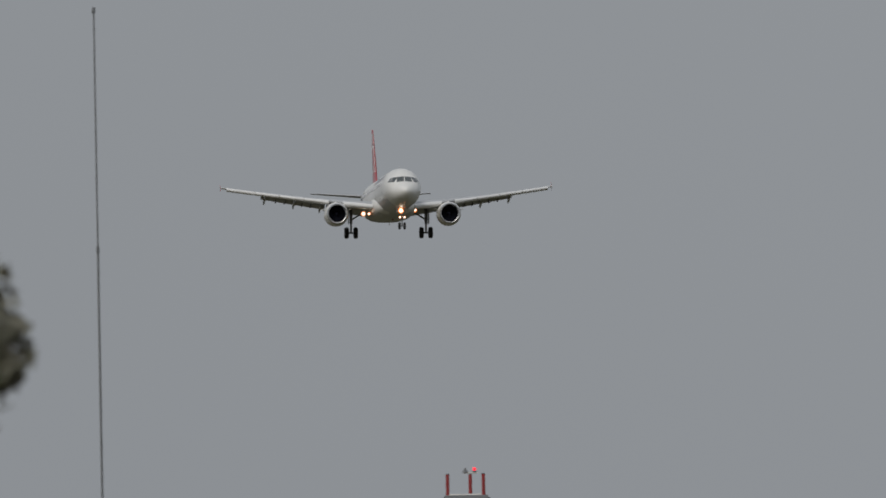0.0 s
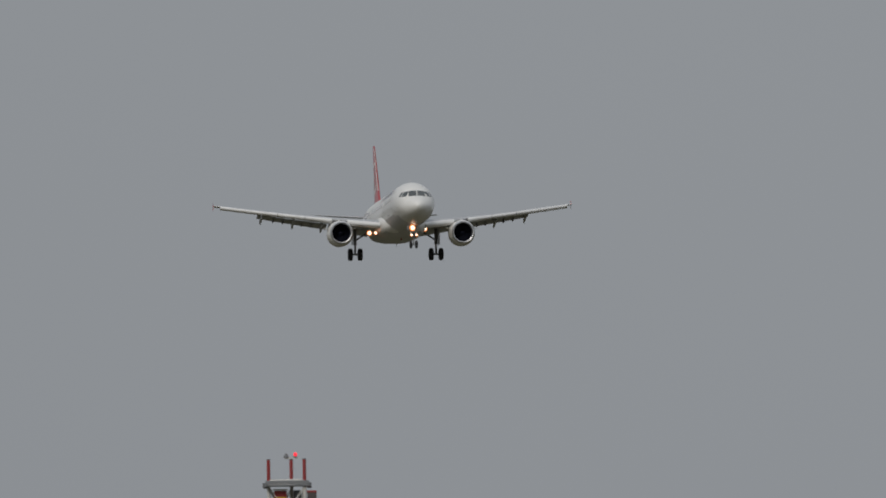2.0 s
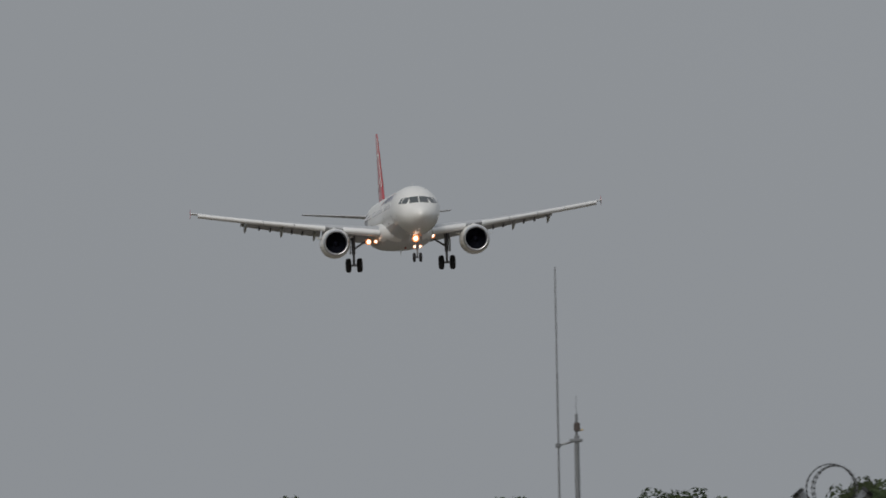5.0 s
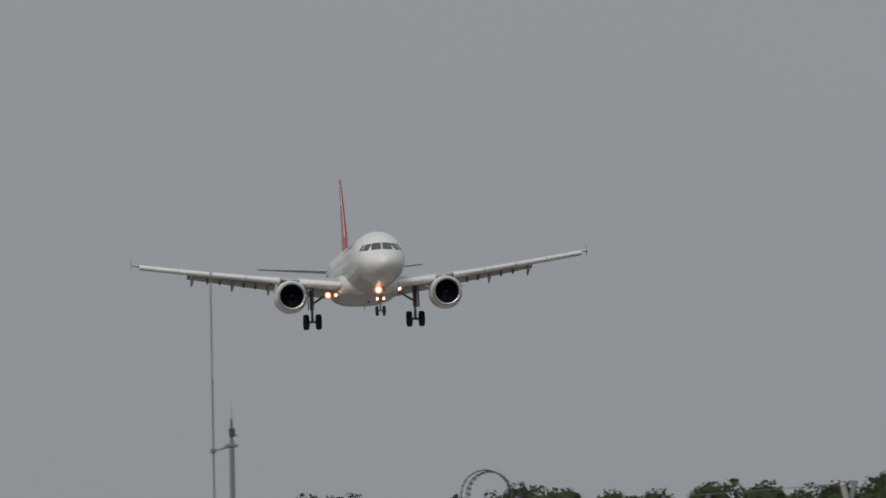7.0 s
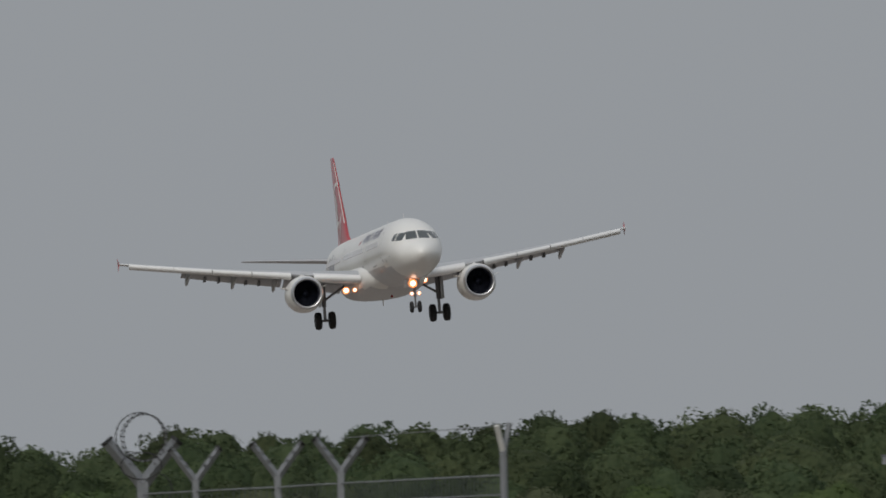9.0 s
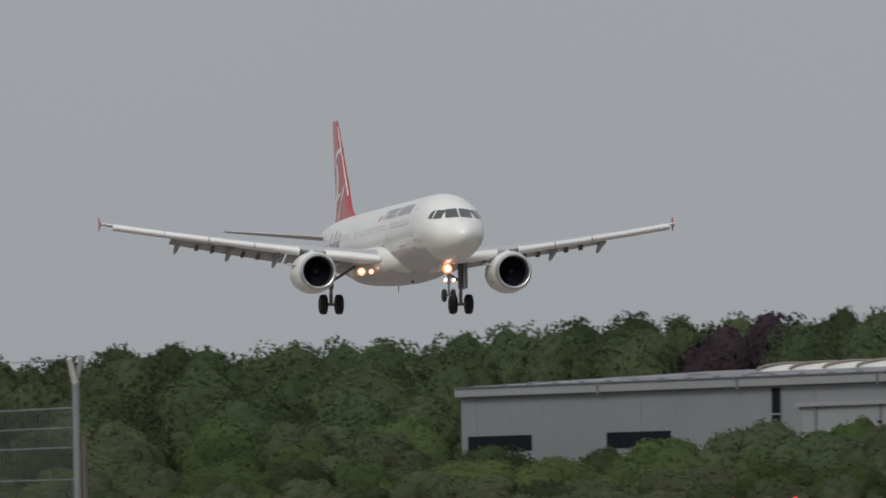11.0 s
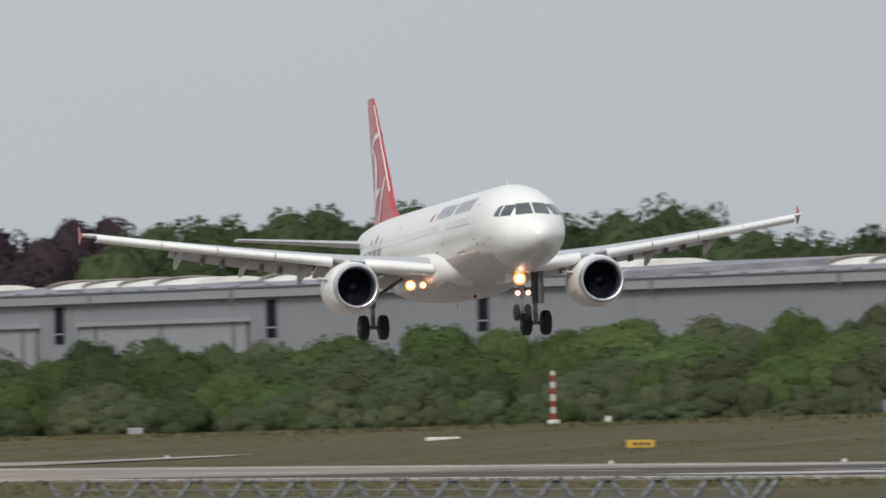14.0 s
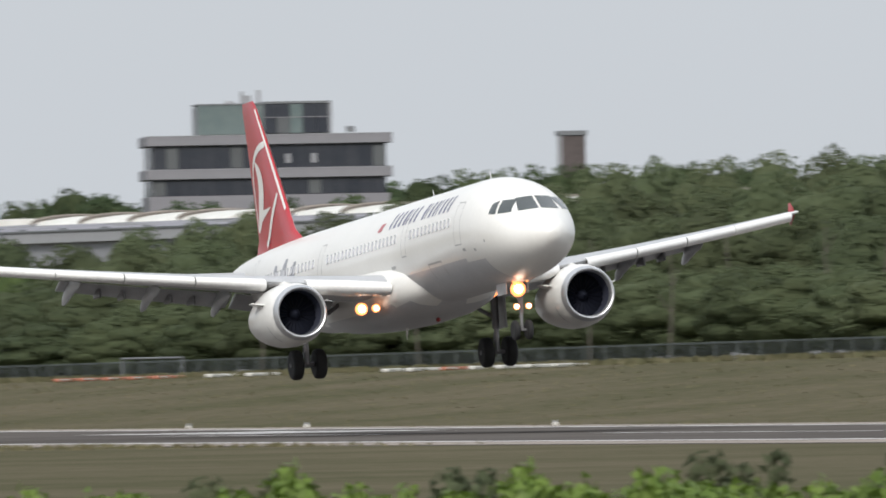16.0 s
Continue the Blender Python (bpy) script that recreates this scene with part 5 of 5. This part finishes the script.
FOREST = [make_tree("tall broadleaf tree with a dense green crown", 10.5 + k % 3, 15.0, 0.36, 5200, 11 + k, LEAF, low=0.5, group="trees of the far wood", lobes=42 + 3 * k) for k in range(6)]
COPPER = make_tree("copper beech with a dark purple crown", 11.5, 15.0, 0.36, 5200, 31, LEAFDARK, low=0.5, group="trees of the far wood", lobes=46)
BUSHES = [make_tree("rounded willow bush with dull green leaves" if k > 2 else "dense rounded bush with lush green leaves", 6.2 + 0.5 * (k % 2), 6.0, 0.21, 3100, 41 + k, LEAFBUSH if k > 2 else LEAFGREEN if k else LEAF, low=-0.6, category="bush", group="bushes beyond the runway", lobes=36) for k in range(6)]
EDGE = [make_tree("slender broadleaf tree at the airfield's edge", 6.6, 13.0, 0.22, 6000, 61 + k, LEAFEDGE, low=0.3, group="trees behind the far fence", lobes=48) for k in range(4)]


def put(proto, x, y, z, wide, tall, turn):
    return copy_thing(proto, Matrix.Translation((x, y, z)) @ Matrix.Rotation(turn, 4, "Z") @ Matrix.Diagonal((wide, wide, tall, 1)))


# treetop elevation (degrees) against azimuth, for the wood on the skyline
WOOD = ((6.6, 0.42), (7.21, 0.437), (7.28, 0.452), (7.39, 0.405), (7.48, 0.445), (7.65, 0.392), (7.79, 0.466), (7.96, 0.446), (8.14, 0.435), (8.34, 0.484), (8.46, 0.455), (8.65, 0.433), (8.72, 0.40), (8.83, 0.417), (8.88, 0.39), (9.03, 0.462), (9.19, 0.45), (9.33, 0.39), (9.55, 0.482), (9.71, 0.468), (9.84, 0.42), (10.0, 0.45), (10.2, 0.51), (10.37, 0.47), (10.56, 0.475), (10.84, 0.50), (11.2, 0.485), (11.38, 0.525), (11.77, 0.512), (12.12, 0.533), (12.3, 0.53), (12.48, 0.548), (12.72, 0.578), (12.98, 0.60), (13.1, 0.58), (13.6, 0.598), (13.9, 0.595), (14.24, 0.652), (14.52, 0.63), (14.75, 0.66), (15.17, 0.68), (15.5, 0.665), (15.71, 0.605), (15.85, 0.648), (16.0, 0.638))
WOOD_END = ((16.0, 0.638), (16.07, 0.684), (16.15, 0.692), (16.24, 0.663), (16.33, 0.575), (17.1, 0.572), (17.38, 0.545), (17.5, 0.58), (17.62, 0.559), (17.74, 0.575), (18.6, 0.592), (18.93, 0.633), (20.6, 0.64))
FRONT = ((6.6, 0.02), (11.0, 0.04), (12.0, 0.10), (12.5, 0.183), (12.75, 0.195), (12.98, 0.178), (13.14, 0.187), (13.29, 0.236), (13.6, 0.252), (14.0, 0.252), (14.25, 0.243), (14.4, 0.267), (15.02, 0.26), (15.35, 0.272), (15.55, 0.29), (15.66, 0.235), (15.76, 0.25), (15.85, 0.305), (16.01, 0.30), (16.05, 0.26), (16.25, 0.334), (16.37, 0.305), (16.54, 0.338), (16.75, 0.30), (16.86, 0.37), (17.1, 0.40), (17.35, 0.437), (17.6, 0.40), (17.74, 0.459), (18.07, 0.495), (18.34, 0.515), (18.8, 0.52), (19.0, 0.565), (19.1, 0.61), (19.4, 0.652), (19.6, 0.655), (19.72, 0.708), (19.9, 0.67), (20.04, 0.692), (20.18, 0.64), (20.6, 0.66))


def skyline(a):
    return curve(WOOD if a < 16 else WOOD_END, a)


def wood():
    rnd = random.Random(7)
    # rows of the wood: reach, share of the skyline's elevation, first and last azimuth
    for reach, share, a0, a1, step in ((1950, 1.0, 6.6, 20.4, 0.17), (1880, 0.93, 6.7, 20.4, 0.27), (1790, 0.82, 9.9, 12.5, 0.26), (1720, 0.68, 9.9, 12.5, 0.24)):
        a = a0
        while a < a1:
            el = (skyline(a) + 0.024) * share + rnd.uniform(-0.008, 0.006)
            r = reach + rnd.uniform(-25, 25)
            x, y = bearing(a, r)
            top = EYE + math.tan(radians(el)) * r
            z = min(height(x, y), 1.0) - 0.3
            proto = rnd.choice(FOREST)
            if share >= 0.93 and (13.24 < a < 13.56 or 13.95 < a < 14.36) and rnd.random() < 0.9:
                proto = COPPER
            tall = max(0.25, (top - z) / proto["top"])
            w = min(1.1, tall) * rnd.uniform(0.75, 1.15)
            put(proto, x, y, z, w, tall, rnd.uniform(0, 6.28))
            a += step * w * rnd.uniform(0.85, 1.1)


def bushes():
    rnd = random.Random(9)
    for xr, share, lift, a0, a1, step in ((352, 1.0, 0.0, 12.4, 17.4, 0.19), (338, 0.80, 0.0, 11.6, 17.6, 0.19), (326, 0.56, 0.0, 11.3, 17.4, 0.19), (316, 0.33, 0.0, 11.0, 17.2, 0.18), (307, 0.14, 0.0, 11.0, 16.9, 0.18)):
        a = a0
        while a < a1:
            x = xr + rnd.uniform(-6, 6)
            y = x / math.tan(radians(a))
            if x > 352 - 0.0 and y > 1560:
                x -= 4
            if x < 314 and (1236 < y < 1272 or 1165 < y < 1200):  # clear of the hut and the cabinet
                x += 16
            r = math.hypot(x, y)
            el = (curve(FRONT, a) + 0.03) * share + rnd.uniform(-0.045, 0.004)
            z = height(x, y) - 0.2
            tall = EYE + math.tan(radians(el)) * r - z
            proto = rnd.choice(BUSHES[:3] if rnd.random() < (0.85 if share > 0.7 else 0.45 if share > 0.4 else 0.12) else BUSHES[3:])
            w = max(0.4, min(1.25, tall / proto["top"] * 1.15)) * rnd.uniform(0.7, 1.5)
            if tall > 1.0:
                put(proto, x, y, z, w, tall / proto["top"], rnd.uniform(0, 6.28))
            a += step * w * rnd.uniform(0.8, 1.15)


def slope_wood():
    """The wood's lower storey, stepping down to the airfield left of the halls."""
    rnd = random.Random(17)
    for reach, el0, a0, a1, step in ((1660, 0.30, 9.9, 12.45, 0.2), (1610, 0.23, 9.9, 12.4, 0.19), (1560, 0.165, 9.9, 12.4, 0.19), (1510, 0.11, 10.0, 12.35, 0.18), (1460, 0.06, 10.2, 12.3, 0.17), (1410, 0.02, 10.5, 12.2, 0.17)):
        a = a0
        while a < a1:
            r = reach + rnd.uniform(-15, 15)
            x, y = bearing(a, r)
            z = min(height(x, y), 1.0) - 0.2
            tall = EYE + math.tan(radians(el0 + rnd.uniform(-0.03, 0.03))) * r - z
            proto = rnd.choice(BUSHES)
            w = max(0.6, min(1.5, tall / proto["top"] * 1.1)) * rnd.uniform(0.9, 1.2)
            put(proto, x, y, z, w, tall / proto["top"], rnd.uniform(0, 6.28))
            a += step * w * rnd.uniform(0.85, 1.15)


def edge_trees():
    rnd = random.Random(12)
    for xr, share, a0, step in ((345, 1.0, 17.3, 0.21), (330, 0.88, 17.6, 0.2), (318, 0.72, 17.4, 0.2), (310, 0.45, 17.0, 0.17)):
        a = a0
        while a < 20.6:
            x = xr + rnd.uniform(-3, 3)
            y = x / math.tan(radians(a))
            r = math.hypot(x, y)
            el = (curve(FRONT, a) + 0.022) * share + rnd.uniform(-0.03, 0.006)
            z = height(x, y) - 0.2
            tall = EYE + math.tan(radians(el)) * r - z
            w = rnd.uniform(0.8, 1.2)
            proto = rnd.choice(EDGE)
            put(proto, x, y, z, w, tall / proto["top"], rnd.uniform(0, 6.28))
            a += step * w * rnd.uniform(0.85, 1.15)


def bare_trunks():
    rnd = random.Random(3)
    for k in range(9):
        a = 18.2 + 0.25 * k + rnd.uniform(-0.08, 0.08)
        x = 307.5
        y = x / math.tan(radians(a))
        t = thing("birch_trunk", "pale slender birch trunk before dark foliage", "tree", pose(x, y, height(x, y) - 0.1), "birch trunks behind the far fence")
        bm = bmesh.new()
        pts = [(0.12 * math.sin(k + j), 0, 1.35 * j) for j in range(6)]
        for p, q in zip(pts, pts[1:]):
            rod(bm, p, q, 0.07 - 0.009 * p[2] / 1.35, 0.062 - 0.009 * p[2] / 1.35, 7)
        part("trunk", bm, BARK, t)
        for j in range(3):
            part("limb", bm_rod(pts[2 + j], (pts[2 + j][0] + rnd.uniform(-0.8, 0.8), 0.2, pts[2 + j][2] + 1.0), 0.04, 0.015, 5), BARK, t)


def near_shrubs():
    """Leafy shrubs close to the camera, whose shoots reach into the sight line over the grass."""
    rnd = random.Random(21)
    protos = []
    for k in range(4):
        t = thing("shrub", "fresh green leafy shrub with upright shoots", "bush", pose(0, -900, -60), "shrubs before the camera")
        lobes = [(rnd.uniform(-0.45, 0.45), rnd.uniform(-0.3, 0.3), rnd.uniform(1.1, 1.62), rnd.uniform(0.14, 0.26)) for _ in range(11)]
        lobes += [(rnd.uniform(-0.45, 0.45), rnd.uniform(-0.2, 0.2), rnd.uniform(1.68, 1.86), rnd.uniform(0.05, 0.09)) for _ in range(6)]
        link("foliage", leaf_mesh("foliage", lobes, 0.06, 2400, 80 + k, 0 if k % 2 else 4), LEAFFRESH if k != 2 else LEAFBUSH, t)
        for x, y, z, r in lobes[:9]:
            part("stem", bm_rod((x * 0.3, y * 0.3, -0.1), (x, y, z), 0.014, 0.006, 5), BARK, t)
        protos.append(t)
    for k in range(24):
        a = 16.0 + 0.2 * k + rnd.uniform(-0.05, 0.05)
        r = rnd.choice((104, 110, 117))
        x, y = bearing(a, r)
        drop = rnd.uniform(0.05, 0.3) + (0.1 if a < 17.6 else 0)
        top = EYE - 0.0046 * r - drop
        z = height(x, y) - 0.05
        put(protos[k % 4], x, y, z, rnd.uniform(0.8, 1.1), (top - z) / 1.9, rnd.uniform(0, 6.28))


def near_tree():
    """A small tree close by, of which a twig tip shows at the start."""
    a, r = 3.56, 30.0
    t = thing("small_tree", "small leafy tree with dark and pale leaves, close by", "tree", facing(a, r))
    global TWIG_TREE
    TWIG_TREE = t
    lobes = crown_lobes(1.3, 2.0, 4.4, 14, 5)
    lobes += [(0.985, 0, 3.22, 0.135), (1.05, 0.0, 3.20, 0.08), (1.005, 0.02, 3.31, 0.07), (1.025, -0.02, 3.12, 0.065)]
    link("crown", leaf_mesh("crown", lobes, 0.034, 16000, 6, len(lobes) - 3), LEAFPALE, t)
    part("trunk", bm_rod((0, 0, -0.1), (0, 0, 3.6), 0.07, 0.03, 9), BARK, t)
    for x, y, z, q in lobes[1:]:
        part("limb", bm_rod((0, 0, max(1.4, z - 0.8)), (x, y, z), 0.02, 0.006, 5), BARK, t)


def grass_tufts():
    """Uncounted tufts that roughen the edges of the mown grass."""
    rng = np.random.default_rng(5)
    verts, faces = [], []
    n = 44000
    xs = np.where(rng.random(n) < 0.45, 192.5 - np.abs(rng.normal(0, 26, n)), 247.5 + rng.random(n) ** 1.3 * 58)
    ys = rng.uniform(560, 1320, n)
    for x, y in zip(xs, ys):
        if 246 < x < 258 and y > 1010 or x > 246 and y < 1040 and 975 < y and x < 292:
            continue
        z = height(x, y) - 0.03
        h = rng.uniform(0.03, 0.11) if x > 200 else rng.uniform(0.05, 0.2)
        w = rng.uniform(0.04, 0.16)
        q = rng.uniform(-0.1, 0.1, 2)
        i = len(verts)
        verts += [(x - w, y, z), (x + w, y, z), (x + q[0], y + q[1], z + h)]
        faces.append((i, i + 1, i + 2))
    me = bpy.data.meshes.new("grass_tufts")
    me.from_pydata(verts, [], faces)
    tagged(link("grass_tufts", me, TUFT, None), "dry olive grass tufts along the runway's edges", "grass", kind="stuff")


def tall_grass():
    """Uncounted tall dry grass where the mown field meets the bushes."""
    rng = np.random.default_rng(8)
    verts, faces = [], []
    for _ in range(15000):
        y = rng.uniform(780, 1420)
        x = 300.5 + rng.normal(0, 2.2)
        z = height(x, y) - 0.03
        h, w = rng.uniform(0.08, 0.36), rng.uniform(0.04, 0.13)
        q = rng.uniform(-0.15, 0.15, 2)
        i = len(verts)
        verts += [(x - w, y, z), (x + w, y, z), (x + w * 0.5 + q[0], y + q[1], z + h), (x - w * 0.5 + q[0], y + q[1], z + h * 0.8)]
        faces.append((i, i + 1, i + 2, i + 3))
    me = bpy.data.meshes.new("tall_grass")
    me.from_pydata(verts, [], faces)
    tagged(link("tall_grass", me, REED, None), "tall dry straw-coloured grass before the bushes", "grass", kind="stuff")


wood()
slope_wood()
bushes()
edge_trees()
bare_trunks()
near_shrubs()
near_tree()
grass_tufts()
tall_grass()
for proto in (*FOREST, COPPER, *BUSHES, *EDGE):
    for o in (*proto.children_recursive, proto):
        bpy.data.objects.remove(o)
for o in [o for o in scene.objects if o.location.z < -50]:
    for c in o.children_recursive:
        bpy.data.objects.remove(c)
    bpy.data.objects.remove(o)


# ---- what moves ----
def motions():
    rows = [  # seconds, x, y, height, heading, nose up, right wing down
        (0.0, 218.8, 1805.8, 53.29, 182.12, 1.54, -0.59),
        (0.5, 218.9, 1771.1, 51.54, 181.87, 1.67, -0.77),
        (1.0, 218.9, 1736.5, 49.66, 181.35, 2.01, -1.60),
        (1.5, 219.2, 1701.6, 47.88, 181.34, 1.95, -1.81),
        (2.0, 219.5, 1666.3, 45.97, 181.56, 2.45, -0.50),
        (2.5, 219.7, 1630.6, 44.49, 181.76, 2.76, 0.45),
        (3.0, 220.0, 1594.3, 42.99, 181.93, 2.73, 1.11),
        (3.5, 220.4, 1557.7, 41.84, 182.36, 2.11, 1.66),
        (4.0, 220.8, 1521.1, 40.66, 182.91, 1.60, 0.83),
        (6.3, 222.4, 1354.0, 33.23, 185.22, 1.05, 1.73),
        (6.5, 222.4, 1339.5, 32.47, 185.41, 1.22, 2.23),
        (7.0, 222.6, 1303.5, 30.45, 185.43, 2.02, 1.02),
        (7.5, 222.6, 1267.6, 28.56, 185.14, 2.56, -0.59),
        (8.0, 222.7, 1231.9, 26.90, 184.69, 2.72, 1.02),
        (8.5, 222.5, 1195.7, 25.35, 184.04, 2.50, 1.68),
        (9.0, 222.2, 1159.1, 23.84, 183.28, 1.89, 3.21),
        (9.2, 222.2, 1144.5, 23.19, 183.04, 1.89, 3.87),
        (11.3, 220.0, 990.5, 17.20, 181.67, 1.58, -1.05),
        (11.5, 219.8, 975.9, 16.64, 181.83, 1.81, -0.87),
        (12.0, 219.6, 939.6, 15.27, 182.36, 1.86, 0.02),
        (12.5, 219.7, 903.6, 14.05, 182.91, 2.03, 0.21),
        (13.0, 219.8, 867.8, 12.77, 183.79, 2.45, 0.70),
        (13.5, 220.0, 832.1, 11.62, 184.38, 2.29, 1.28),
        (14.0, 219.9, 795.9, 10.45, 184.69, 2.23, 0.71),
        (14.5, 219.8, 759.6, 9.39, 184.62, 2.54, -0.23),
        (15.0, 219.7, 724.0, 8.30, 183.98, 3.12, -0.82),
        (15.5, 219.5, 688.0, 7.31, 183.43, 3.55, 1.22),
        (16.0, 219.5, 652.7, 6.60, 182.69, 4.06, 2.64),
    ]
    walk(airliner, [(t, pose(x, y, z, 0, 0, -h) @ pose(0, 0, 0, p, 0, 0) @ pose(0, 0, 0, 0, r, 0)) for t, x, y, z, h, p, r in rows])

    # a breeze leans the small tree close by
    still = TWIG_TREE.matrix_basis.copy()
    walk(TWIG_TREE, [(t, still @ pose(0, 0, 0, 0, lean, 0)) for t, lean in ((0.0, 0.0), (0.5, 0.1), (1.0, 1.1), (1.5, 0.5), (2.5, -0.3), (4.0, 0.2), (16.0, 0.0))])


motions()
